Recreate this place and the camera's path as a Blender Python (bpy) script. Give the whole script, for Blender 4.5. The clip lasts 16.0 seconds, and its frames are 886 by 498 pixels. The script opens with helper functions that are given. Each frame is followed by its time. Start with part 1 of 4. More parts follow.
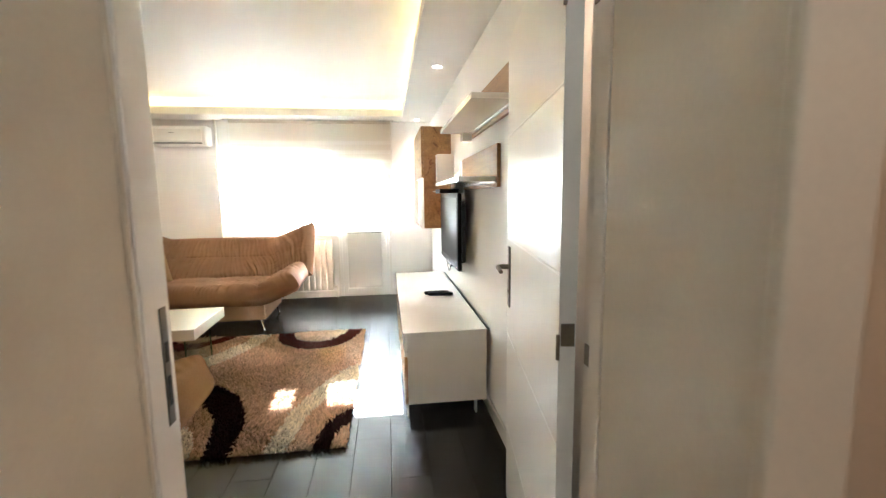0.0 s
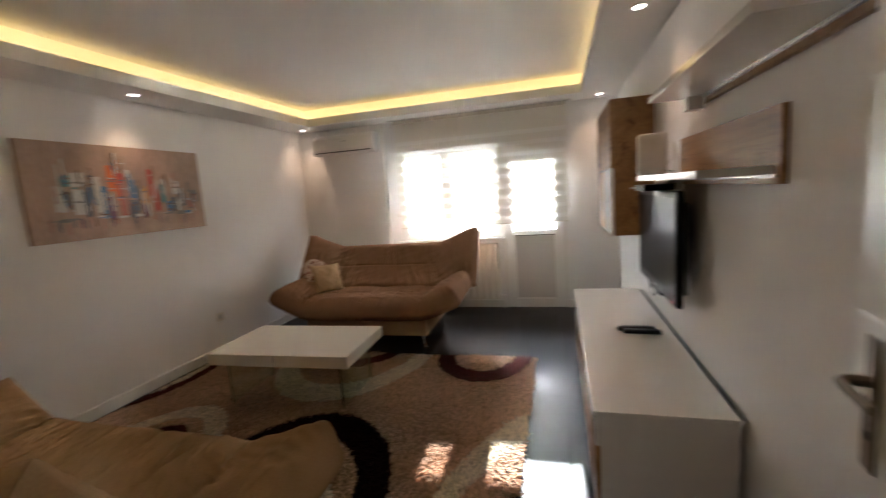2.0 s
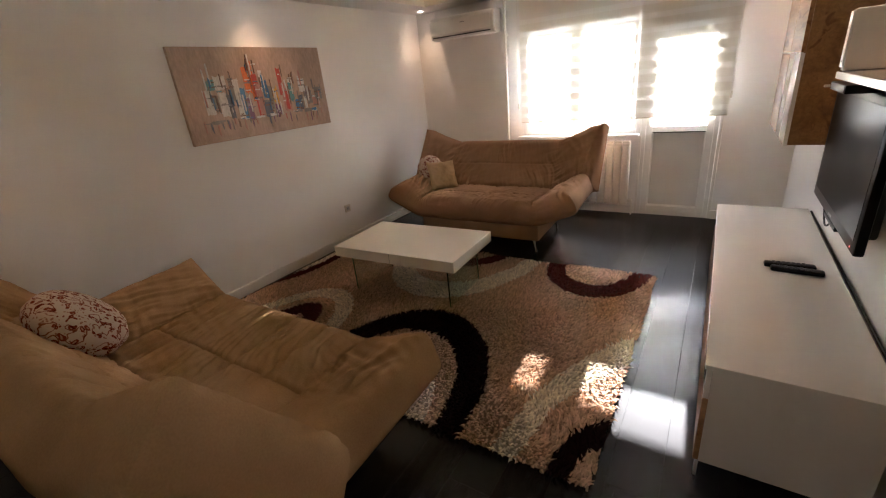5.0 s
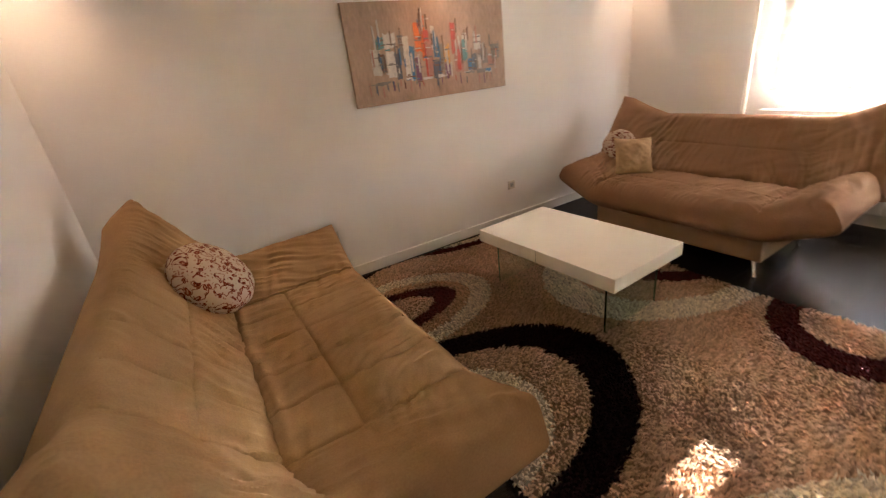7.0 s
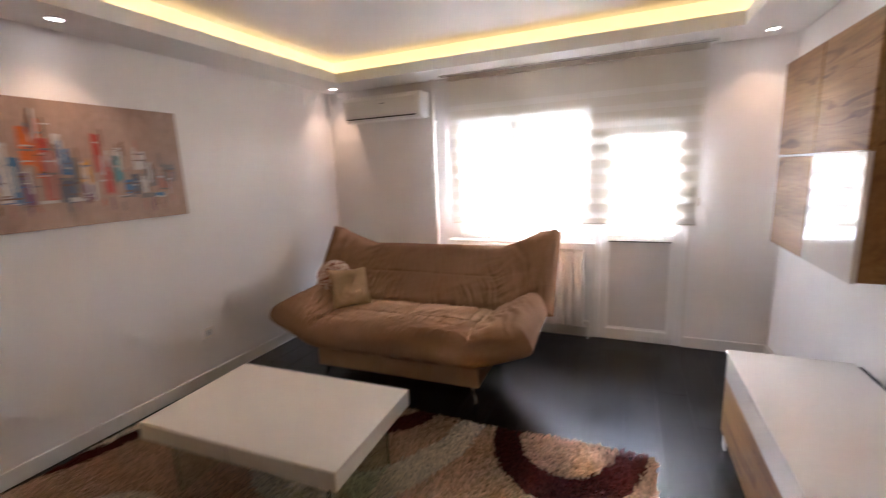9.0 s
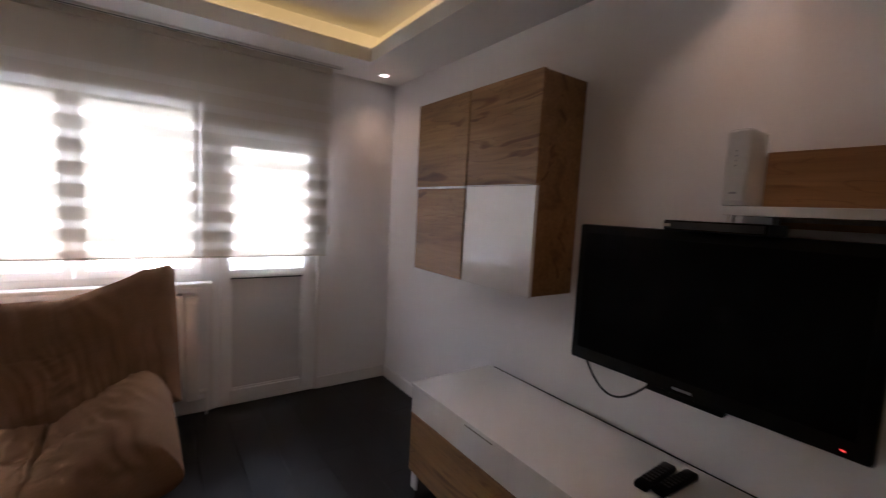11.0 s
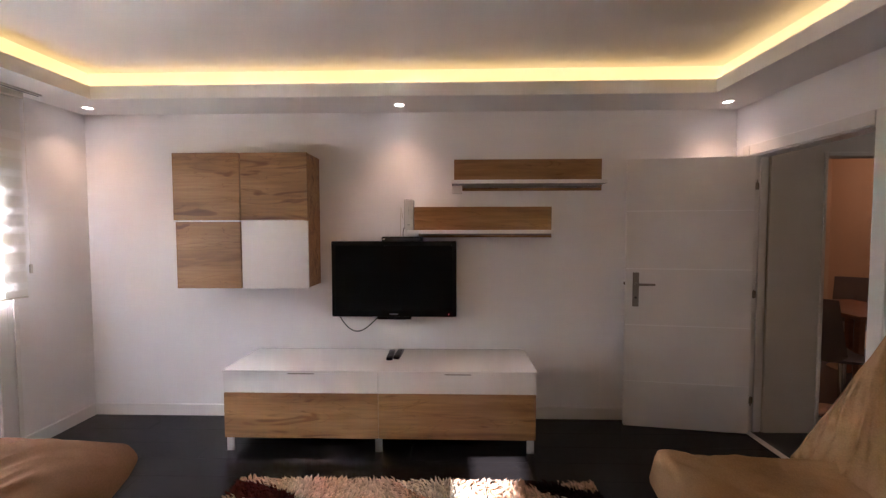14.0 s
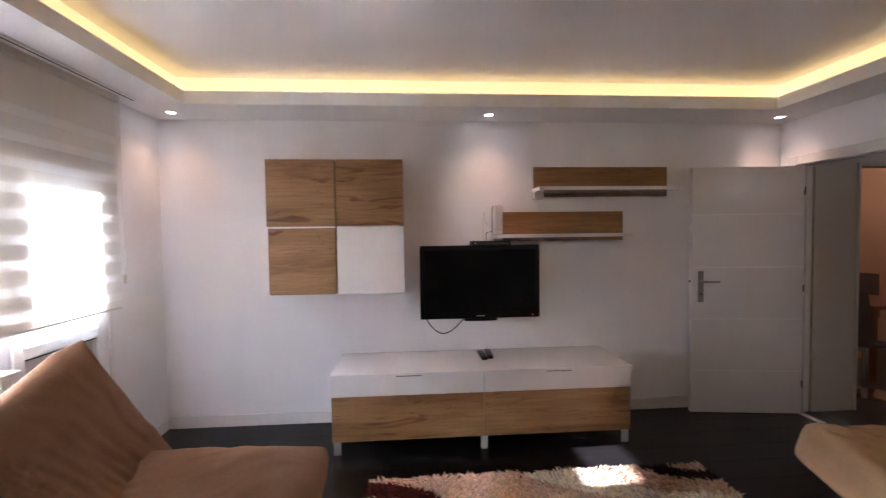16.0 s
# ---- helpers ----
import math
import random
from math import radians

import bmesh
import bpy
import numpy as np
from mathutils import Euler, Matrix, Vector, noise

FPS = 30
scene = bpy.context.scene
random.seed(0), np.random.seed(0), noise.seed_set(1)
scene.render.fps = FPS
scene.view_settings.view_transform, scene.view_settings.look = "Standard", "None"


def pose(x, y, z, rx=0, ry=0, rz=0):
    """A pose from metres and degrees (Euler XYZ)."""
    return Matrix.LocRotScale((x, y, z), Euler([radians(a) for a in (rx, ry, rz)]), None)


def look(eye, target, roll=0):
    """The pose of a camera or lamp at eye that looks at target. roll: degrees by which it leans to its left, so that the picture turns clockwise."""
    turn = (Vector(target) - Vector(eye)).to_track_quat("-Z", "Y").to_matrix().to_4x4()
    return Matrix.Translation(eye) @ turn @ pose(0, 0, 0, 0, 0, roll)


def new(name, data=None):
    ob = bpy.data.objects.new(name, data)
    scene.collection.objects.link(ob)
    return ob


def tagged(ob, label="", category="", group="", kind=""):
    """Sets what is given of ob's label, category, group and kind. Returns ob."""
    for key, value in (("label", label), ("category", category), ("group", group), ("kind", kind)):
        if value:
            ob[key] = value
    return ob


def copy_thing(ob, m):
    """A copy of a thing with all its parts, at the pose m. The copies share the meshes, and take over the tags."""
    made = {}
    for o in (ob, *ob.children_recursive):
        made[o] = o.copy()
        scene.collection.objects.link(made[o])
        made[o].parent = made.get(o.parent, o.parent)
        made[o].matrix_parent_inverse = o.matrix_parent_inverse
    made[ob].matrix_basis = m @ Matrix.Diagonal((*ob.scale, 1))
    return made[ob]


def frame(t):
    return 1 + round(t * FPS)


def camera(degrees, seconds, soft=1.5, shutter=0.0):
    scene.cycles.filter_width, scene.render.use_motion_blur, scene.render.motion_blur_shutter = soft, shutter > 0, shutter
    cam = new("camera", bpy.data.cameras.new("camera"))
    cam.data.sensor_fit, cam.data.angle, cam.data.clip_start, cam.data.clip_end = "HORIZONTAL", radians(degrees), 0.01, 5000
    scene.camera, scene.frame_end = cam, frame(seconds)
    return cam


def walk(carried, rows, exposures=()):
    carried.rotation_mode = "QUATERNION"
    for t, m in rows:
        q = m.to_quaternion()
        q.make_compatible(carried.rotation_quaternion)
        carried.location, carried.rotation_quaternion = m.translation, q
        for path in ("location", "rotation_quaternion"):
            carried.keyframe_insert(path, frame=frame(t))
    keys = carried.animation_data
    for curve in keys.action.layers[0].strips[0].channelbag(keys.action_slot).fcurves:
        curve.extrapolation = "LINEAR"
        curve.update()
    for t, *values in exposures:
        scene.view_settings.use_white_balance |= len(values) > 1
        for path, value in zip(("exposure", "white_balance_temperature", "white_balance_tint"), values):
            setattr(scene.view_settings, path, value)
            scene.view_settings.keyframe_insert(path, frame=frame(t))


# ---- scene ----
cam = camera(92.9, 16.0, soft=1.15, shutter=0.5)
PATH = [
    (0, (-0.626, -0.896, 1.378), (-0.367, 1.072, 1.13), -0.7),
    (0.5, (-0.555, -0.708, 1.375), (-0.45, 1.28, 1.185), -2.7),
    (1, (-0.582, -0.52, 1.406), (-0.612, 1.468, 1.198), -2.4),
    (1.5, (-0.62, -0.31, 1.451), (-0.652, 1.679, 1.247), -1.6),
    (2, (-0.658, -0.098, 1.474), (-1.193, 1.81, 1.208), -4.1),
    (2.5, (-0.635, -0.003, 1.495), (-1.484, 1.777, 1.162), -2.0),
    (3, (-0.603, 0.024, 1.504), (-1.538, 1.632, 0.769), -3.5),
    (5.5, (-0.634, 0.093, 1.615), (-1.687, 1.614, 0.854), -5.9),
    (6, (-0.762, 0.244, 1.566), (-1.943, 1.603, 0.694), -4.7),
    (6.5, (-0.853, 0.415, 1.546), (-2.288, 1.541, 0.727), -7.0),
    (7, (-0.838, 0.629, 1.53), (-2.437, 1.536, 0.741), -7.0),
    (7.5, (-0.782, 0.795, 1.56), (-2.465, 1.557, 0.793), -4.4),
    (8, (-0.811, 0.925, 1.585), (-2.442, 1.997, 1.145), -3.9),
    (8.5, (-0.954, 0.991, 1.566), (-2.258, 2.452, 1.161), -2.4),
    (9, (-1.079, 1.176, 1.547), (-1.861, 2.98, 1.181), -2.3),
    (9.2, (-1.132, 1.263, 1.526), (-1.744, 3.137, 1.187), -2.0),
    (11.5, (-1.895, 1.972, 1.426), (-0.35, 3.235, 1.291), 0.5),
    (12, (-2.249, 1.933, 1.459), (-0.431, 2.736, 1.231), -1.7),
    (12.5, (-2.602, 1.865, 1.448), (-0.693, 2.44, 1.288), -2.0),
    (13, (-2.95, 1.885, 1.511), (-0.995, 2.285, 1.368), -1.3),
    (13.5, (-3.202, 1.981, 1.476), (-1.219, 2.188, 1.329), -0.4),
    (14, (-3.278, 2.133, 1.488), (-1.28, 2.187, 1.396), -0.1),
    (14.5, (-3.361, 2.3, 1.53), (-1.362, 2.286, 1.481), 0.7),
    (15, (-3.45, 2.555, 1.507), (-1.463, 2.361, 1.384), -0.4),
    (15.5, (-3.412, 2.824, 1.498), (-1.421, 2.652, 1.418), 0.4),
    (16, (-3.383, 3.112, 1.493), (-1.389, 2.972, 1.422), -0.7),
]
EXPOSURES = [
    (0, 5.63, 5210, 3), (0.5, 4.7, 5270, 9), (1, 4.39, 5390, 9), (1.5, 4.09, 5430, 9), (2, 3.78, 5520, 11), (2.5, 3.69, 5450, 11),
    (3, 3.56, 5520, 12), (5.5, 4.15, 5750, 15), (6.5, 4.58, 5880, 16), (7.5, 4.75, 5980, 16), (8.5, 4.73, 5460, 20), (9, 4.19, 5350, 20),
    (11.5, 2.5, 5360, 23), (12, 2.75, 5300, 23), (12.5, 3.25, 5410, 24), (13.5, 3.85, 5430, 24), (15, 4.05, 5230, 24), (16, 3.9, 5130, 23),
]
walk(cam, [(t, look(eye, target, roll)) for t, eye, target, roll in PATH], EXPOSURES)

# ---- light ----
world = bpy.data.worlds.new("world")
scene.world = world
world.use_nodes = True
sky = world.node_tree.nodes.new("ShaderNodeTexSky")
sky.sky_type = "NISHITA"
sky.sun_disc = False
sky.sun_elevation = radians(17.5)
sky.sun_rotation = radians(-2.3)
world.node_tree.links.new(sky.outputs[0], world.node_tree.nodes["Background"].inputs[0])
world.node_tree.nodes["Background"].inputs[1].default_value = 0.055


def lamp(name, kind, place, target, energy, colour, soft=0.0, size=None, cone=None):
    data = bpy.data.lights.new(name, kind)
    data.energy, data.color = energy, colour
    if kind == "SUN":
        data.angle = soft
    elif kind == "AREA":
        data.shape, data.size, data.size_y = "RECTANGLE", size[0], size[1]
    else:
        data.shadow_soft_size = soft
    if cone:
        data.spot_size, data.spot_blend = cone
    ob = new(name, data)
    ob.matrix_world = look(place, target)
    return ob


W, L, H = 4.0, 5.04, 2.60       # room: x from -W to 0, y from 0 to L
SOFFIT, LIP, RING = 2.39, 2.478, 0.40
lamp("sun", "SUN", (-2.2, 14.0, 5.0), (-2.2 + 0.040 * 9, 5.0, 5.0 - 0.317 * 9), 5.0, (1.0, 0.93, 0.82), soft=radians(0.5))
# the sky's light in the two window openings
lamp("window_light", "AREA", (-1.95, L + 0.16, 1.55), (-1.95, 0, 1.3), 1.9, (0.84, 0.92, 1.0), size=(1.2, 1.1))
lamp("balcony_light", "AREA", (-0.96, L + 0.16, 1.55), (-0.96, 0, 1.3), 0.85, (0.84, 0.92, 1.0), size=(0.5, 1.1))
LED = (1.0, 0.62, 0.19)
RECESS = 0.10
for k, (a, b, to) in enumerate((((-RING + 0.035, L / 2), L - 2 * RING, (1, 0)), ((-W + RING - 0.035, L / 2), L - 2 * RING, (-1, 0)),
                                ((-W / 2, RING - 0.035), W - 2 * RING, (0, -1)), ((-W / 2, L - RING + 0.035), W - 2 * RING, (0, 1)))):
    lamp("led_strip_light", "AREA", (a[0], a[1], LIP - 0.03), (a[0] + to[0] * 0.3, a[1] + to[1] * 0.3, LIP - 0.03), 0.028, LED,
         size=(b, 0.012))
SPOTS = [(-0.205, 0.20), (-0.205, 2.53), (-0.205, 4.83), (-W + 0.205, 0.20), (-W + 0.205, 2.56), (-W + 0.205, 4.83)]
for x, y in SPOTS:
    lamp("spot_light", "SPOT", (x, y, SOFFIT - 0.012), (x, y, 0), 0.85, (1.0, 0.60, 0.33), soft=0.03, cone=(radians(106), 0.95))
lamp("dining_light", "POINT", (1.5, -2.0, 2.2), (1.5, -2.0, 0), 0.65, (1.0, 0.62, 0.38), soft=0.12)
# unseen fill lamp, added only to brighten the hall
lamp("hall_fill_light", "POINT", (-0.38, -1.7, 2.3), (-0.38, -1.7, 0), 0.31, (1.0, 0.90, 0.77), soft=0.12)


# ---- materials ----
def shader(name, colour, rough=0.5, metal=0.0, vary=0.08, big=1.5, fine=60.0, bump=0.1, bump_scale=None, stretch=(1, 1, 1), spec=0.5, coat=0.0, dist=0.002, piece=0.0):
    """A surface with stains at one scale, grain at another, and fine relief."""
    m = bpy.data.materials.new(name)
    m.use_nodes = True
    nt = m.node_tree
    out = nt.nodes["Principled BSDF"]
    out.inputs["Roughness"].default_value, out.inputs["Metallic"].default_value = rough, metal
    out.inputs["Specular IOR Level"].default_value, out.inputs["Coat Weight"].default_value = spec, coat
    out.inputs["Coat Roughness"].default_value = 0.08
    co = nt.nodes.new("ShaderNodeTexCoord")
    mp = nt.nodes.new("ShaderNodeMapping")
    mp.inputs["Scale"].default_value = stretch
    nt.links.new(co.outputs["Object"], mp.inputs["Vector"])
    values = []
    for s, d in ((big, 3), (fine, 6)):
        n = nt.nodes.new("ShaderNodeTexNoise")
        n.inputs["Scale"].default_value, n.inputs["Detail"].default_value = s, d
        nt.links.new(mp.outputs[0], n.inputs["Vector"])
        values.append(n)
    add = nt.nodes.new("ShaderNodeMath")
    add.operation = "ADD"
    nt.links.new(values[0].outputs["Fac"], add.inputs[0])
    nt.links.new(values[1].outputs["Fac"], add.inputs[1])
    last = add
    if piece:
        info = nt.nodes.new("ShaderNodeObjectInfo")
        mul = nt.nodes.new("ShaderNodeMath")
        mul.operation = "MULTIPLY_ADD"
        nt.links.new(info.outputs["Random"], mul.inputs[0])
        mul.inputs[1].default_value = piece
        nt.links.new(add.outputs[0], mul.inputs[2])
        last = mul
    rng = nt.nodes.new("ShaderNodeMapRange")
    rng.inputs["From Min"].default_value, rng.inputs["From Max"].default_value = 0.6, 1.4 + piece
    rng.inputs["To Min"].default_value, rng.inputs["To Max"].default_value = 1 - vary, 1 + vary
    nt.links.new(last.outputs[0], rng.inputs["Value"])
    mul = nt.nodes.new("ShaderNodeVectorMath")
    mul.operation = "SCALE"
    mul.inputs[0].default_value = colour
    nt.links.new(rng.outputs[0], mul.inputs["Scale"])
    nt.links.new(mul.outputs[0], out.inputs["Base Color"])
    if bump:
        bp = nt.nodes.new("ShaderNodeBump")
        bp.inputs["Strength"].default_value, bp.inputs["Distance"].default_value = bump, dist
        nt.links.new(values[1].outputs["Fac"], bp.inputs["Height"])
        nt.links.new(bp.outputs[0], out.inputs["Normal"])
    return m


def ramp(nt, stops):
    r = nt.nodes.new("ShaderNodeValToRGB")
    while len(r.color_ramp.elements) < len(stops):
        r.color_ramp.elements.new(0.5)
    for e, (p, c) in zip(r.color_ramp.elements, stops):
        e.position, e.color = p, (*c, 1)
    return r


def oak(name, tone=1.0):
    """Sawn oak with long horizontal grain along y, knots and dark cracks; each board differs."""
    m = bpy.data.materials.new(name)
    m.use_nodes = True
    nt = m.node_tree
    out = nt.nodes["Principled BSDF"]
    out.inputs["Roughness"].default_value = 0.5
    co = nt.nodes.new("ShaderNodeTexCoord")
    info = nt.nodes.new("ShaderNodeObjectInfo")
    off = nt.nodes.new("ShaderNodeVectorMath")
    off.operation = "MULTIPLY_ADD"
    off.inputs[1].default_value = (7.0, 13.0, 9.0)
    nt.links.new(info.outputs["Random"], off.inputs[0])
    nt.links.new(co.outputs["Object"], off.inputs[2])
    noises = []
    for scale, stretch, detail, warp in ((1.0, (7, 0.9, 7), 5, 1.0), (1.0, (60, 3.0, 60), 6, 0.3), (1.0, (9, 1.6, 9), 2, 1.4)):
        mp = nt.nodes.new("ShaderNodeMapping")
        mp.inputs["Scale"].default_value = stretch
        nt.links.new(off.outputs[0], mp.inputs["Vector"])
        n = nt.nodes.new("ShaderNodeTexNoise")
        n.inputs["Scale"].default_value, n.inputs["Detail"].default_value, n.inputs["Distortion"].default_value = scale, detail, warp
        nt.links.new(mp.outputs[0], n.inputs["Vector"])
        noises.append(n)
    t = tone
    a = ramp(nt, ((0.28, (0.25 * t, 0.124 * t, 0.041 * t)), (0.46, (0.41 * t, 0.218 * t, 0.072 * t)), (0.68, (0.51 * t, 0.29 * t, 0.104 * t))))
    nt.links.new(noises[0].outputs["Fac"], a.inputs[0])
    b = ramp(nt, ((0.35, (0.84, 0.81, 0.77)), (0.65, (1.05, 1.04, 1.03))))
    nt.links.new(noises[1].outputs["Fac"], b.inputs[0])
    c = ramp(nt, ((0.24, (0.34, 0.24, 0.18)), (0.33, (0.62, 0.52, 0.44)), (0.37, (1, 1, 1)), (0.49, (1, 1, 1)), (0.50, (0.72, 0.64, 0.56)), (0.51, (1, 1, 1))))
    nt.links.new(noises[2].outputs["Fac"], c.inputs[0])
    c2 = nt.nodes.new("ShaderNodeMix")
    c2.data_type = "RGBA"
    c2.inputs[0].default_value = 0.9
    c2.inputs[6].default_value = (1, 1, 1, 1)
    nt.links.new(c.outputs[0], c2.inputs[7])
    last = a.outputs[0]
    for layer in (b.outputs[0], c2.outputs[2]):
        mul = nt.nodes.new("ShaderNodeVectorMath")
        mul.operation = "MULTIPLY"
        nt.links.new(last, mul.inputs[0])
        nt.links.new(layer, mul.inputs[1])
        last = mul.outputs[0]
    nt.links.new(last, out.inputs["Base Color"])
    bp = nt.nodes.new("ShaderNodeBump")
    bp.inputs["Strength"].default_value, bp.inputs["Distance"].default_value = 0.25, 0.001
    nt.links.new(noises[1].outputs["Fac"], bp.inputs["Height"])
    nt.links.new(bp.outputs[0], out.inputs["Normal"])
    return m


def cloth(name, colour, vary=0.16, sheen=0.04):
    m = shader(name, colour, rough=0.92, vary=vary, big=5.0, fine=160.0, bump=0.35, spec=0.06, dist=0.001)
    out = m.node_tree.nodes["Principled BSDF"]
    out.inputs["Sheen Weight"].default_value = sheen
    nt = m.node_tree
    co, mp, n, bp = (nt.nodes.new(k) for k in ("ShaderNodeTexCoord", "ShaderNodeMapping", "ShaderNodeTexNoise", "ShaderNodeBump"))
    mp.inputs["Scale"].default_value = (3.2, 0.9, 1.0)
    n.inputs["Scale"].default_value, n.inputs["Detail"].default_value, n.inputs["Distortion"].default_value = 7.0, 4, 0.7
    bp.inputs["Strength"].default_value, bp.inputs["Distance"].default_value = 0.10, 0.006
    nt.links.new(co.outputs["Object"], mp.inputs["Vector"])
    nt.links.new(mp.outputs[0], n.inputs["Vector"])
    nt.links.new(n.outputs["Fac"], bp.inputs["Height"])
    fine = out.inputs["Normal"].links[0].from_node
    nt.links.new(bp.outputs[0], fine.inputs["Normal"])
    out.inputs["Sheen Roughness"].default_value = 0.45
    out.inputs["Sheen Tint"].default_value = (*[min(1, c * 1.8) for c in colour], 1)
    return m


def floral(name):
    """Cream cotton printed with rust-red leaves, petals and scrolls."""
    m = cloth(name, (0.5, 0.4, 0.32))
    nt = m.node_tree
    out = nt.nodes["Principled BSDF"]
    co = nt.nodes.new("ShaderNodeTexCoord")
    warp = nt.nodes.new("ShaderNodeTexNoise")
    warp.inputs["Scale"].default_value = 14
    nt.links.new(co.outputs["Object"], warp.inputs["Vector"])
    mix = nt.nodes.new("ShaderNodeVectorMath")
    mix.operation = "MULTIPLY_ADD"
    mix.inputs[1].default_value = (0.085, 0.085, 0.085)
    nt.links.new(warp.outputs["Color"], mix.inputs[0])
    nt.links.new(co.outputs["Object"], mix.inputs[2])
    layers = []
    for scale, feature, stops in ((30, "F1", ((0.12, (0.80, 0.6, 0.52)), (0.18, (0.36, 0.09, 0.05)), (0.32, (0.38, 0.10, 0.06)), (0.38, (1, 1, 1)))),
                                  (15, "F1", ((0.36, (1, 1, 1)), (0.39, (0.45, 0.19, 0.12)), (0.43, (0.45, 0.19, 0.12)), (0.46, (1, 1, 1)))),
                                  (52, "F1", ((0.20, (0.58, 0.34, 0.26)), (0.30, (1, 1, 1))))):
        v = nt.nodes.new("ShaderNodeTexVoronoi")
        v.feature = feature
        v.inputs["Scale"].default_value = scale
        nt.links.new(mix.outputs[0], v.inputs["Vector"])
        r = ramp(nt, stops)
        nt.links.new(v.outputs["Distance"], r.inputs[0])
        layers.append(r.outputs[0])
    base = nt.nodes.new("ShaderNodeRGB")
    base.outputs[0].default_value = (0.56, 0.44, 0.34, 1)
    last = base.outputs[0]
    for layer in layers:
        mul = nt.nodes.new("ShaderNodeVectorMath")
        mul.operation = "MULTIPLY"
        nt.links.new(last, mul.inputs[0])
        nt.links.new(layer, mul.inputs[1])
        last = mul.outputs[0]
    nt.links.new(last, out.inputs["Base Color"])
    return m


def fabric_band(name, colour, through_light):
    """Blind fabric that scatters light through itself."""
    m = bpy.data.materials.new(name)
    m.use_nodes = True
    nt = m.node_tree
    nt.nodes.remove(nt.nodes["Principled BSDF"])
    d, t, mix = (nt.nodes.new(k) for k in ("ShaderNodeBsdfDiffuse", "ShaderNodeBsdfTranslucent", "ShaderNodeMixShader"))
    n = nt.nodes.new("ShaderNodeTexNoise")
    n.inputs["Scale"].default_value = 300
    r = ramp(nt, ((0.3, tuple(c * 0.9 for c in colour)), (0.7, colour)))
    nt.links.new(n.outputs["Fac"], r.inputs[0])
    nt.links.new(r.outputs[0], d.inputs[0])
    nt.links.new(r.outputs[0], t.inputs[0])
    mix.inputs[0].default_value = through_light
    nt.links.new(d.outputs[0], mix.inputs[1])
    nt.links.new(t.outputs[0], mix.inputs[2])
    nt.links.new(mix.outputs[0], nt.nodes["Material Output"].inputs[0])
    return m


def glass(name, tint=(1, 1, 1)):
    m = bpy.data.materials.new(name)
    m.use_nodes = True
    p = m.node_tree.nodes["Principled BSDF"]
    p.inputs["Base Color"].default_value = (*tint, 1)
    p.inputs["Roughness"].default_value = 0.02
    p.inputs["Transmission Weight"].default_value = 1.0
    p.inputs["IOR"].default_value = 1.45
    return m


def thin_glass(name, tint, gloss):
    """A clear sheet: light goes straight on, tinted, and a share is mirrored."""
    m = bpy.data.materials.new(name)
    m.use_nodes = True
    nt = m.node_tree
    nt.nodes.remove(nt.nodes["Principled BSDF"])
    t, g, mix = (nt.nodes.new(k) for k in ("ShaderNodeBsdfTransparent", "ShaderNodeBsdfGlossy", "ShaderNodeMixShader"))
    t.inputs[0].default_value, g.inputs["Roughness"].default_value = (*tint, 1), 0.03
    mix.inputs[0].default_value = gloss
    nt.links.new(t.outputs[0], mix.inputs[1])
    nt.links.new(g.outputs[0], mix.inputs[2])
    nt.links.new(mix.outputs[0], nt.nodes["Material Output"].inputs[0])
    return m


def glow(name, colour, strength):
    m = bpy.data.materials.new(name)
    m.use_nodes = True
    p = m.node_tree.nodes["Principled BSDF"]
    p.inputs["Emission Color"].default_value = (*colour, 1)
    p.inputs["Emission Strength"].default_value = strength
    return m


WALL = shader("wall_paint", (0.83, 0.82, 0.805), rough=0.75, vary=0.025, big=0.9, fine=90, bump=0.08, spec=0.25)
CEIL = shader("ceiling_paint", (0.83, 0.82, 0.80), rough=0.85, vary=0.02, big=0.8, fine=80, bump=0.05, spec=0.2)
DINING_WALL = shader("dining_wall_paint", (0.62, 0.43, 0.27), rough=0.8, vary=0.04, big=1.0, fine=80, bump=0.08, spec=0.2)
HALLPAINT = shader("hall_wall_paint", (0.57, 0.525, 0.435), rough=0.6, vary=0.04, big=1.2, fine=90, bump=0.08, spec=0.3)
TRIM = shader("white_trim_paint", (0.76, 0.745, 0.71), rough=0.38, vary=0.03, big=2.0, fine=120, bump=0.04)
DOORPAINT = shader("door_paint", (0.77, 0.75, 0.715), rough=0.31, vary=0.025, big=1.2, fine=140, bump=0.02)
GROOVE = shader("pale_groove_inlay", (0.88, 0.87, 0.85), rough=0.4, vary=0.02, bump=0.0)
GLOSS = shader("white_gloss_lacquer", (0.80, 0.785, 0.755), rough=0.08, vary=0.02, big=1.5, fine=40, bump=0.0, coat=0.5)
TABLEWHITE = shader("table_lacquer", (0.80, 0.76, 0.67), rough=0.25, vary=0.02, big=1.5, fine=50, bump=0.01, coat=0.2)
PVC = shader("white_plastic_frame", (0.80, 0.80, 0.78), rough=0.3, vary=0.02, big=3, fine=60, bump=0.02)
PANEL = shader("balcony_door_infill", (0.62, 0.61, 0.585), rough=0.4, vary=0.03, big=2, fine=60, bump=0.02)
PLANK = shader("black_brown_floorboard", (0.009, 0.0076, 0.0072), rough=0.255, vary=0.45, big=2.0, fine=30, bump=0.22, stretch=(14, 1.0, 1), spec=0.26, dist=0.0015, piece=0.5)
SUBFLOOR = shader("dark_floor_joint", (0.008, 0.007, 0.006), rough=0.7)
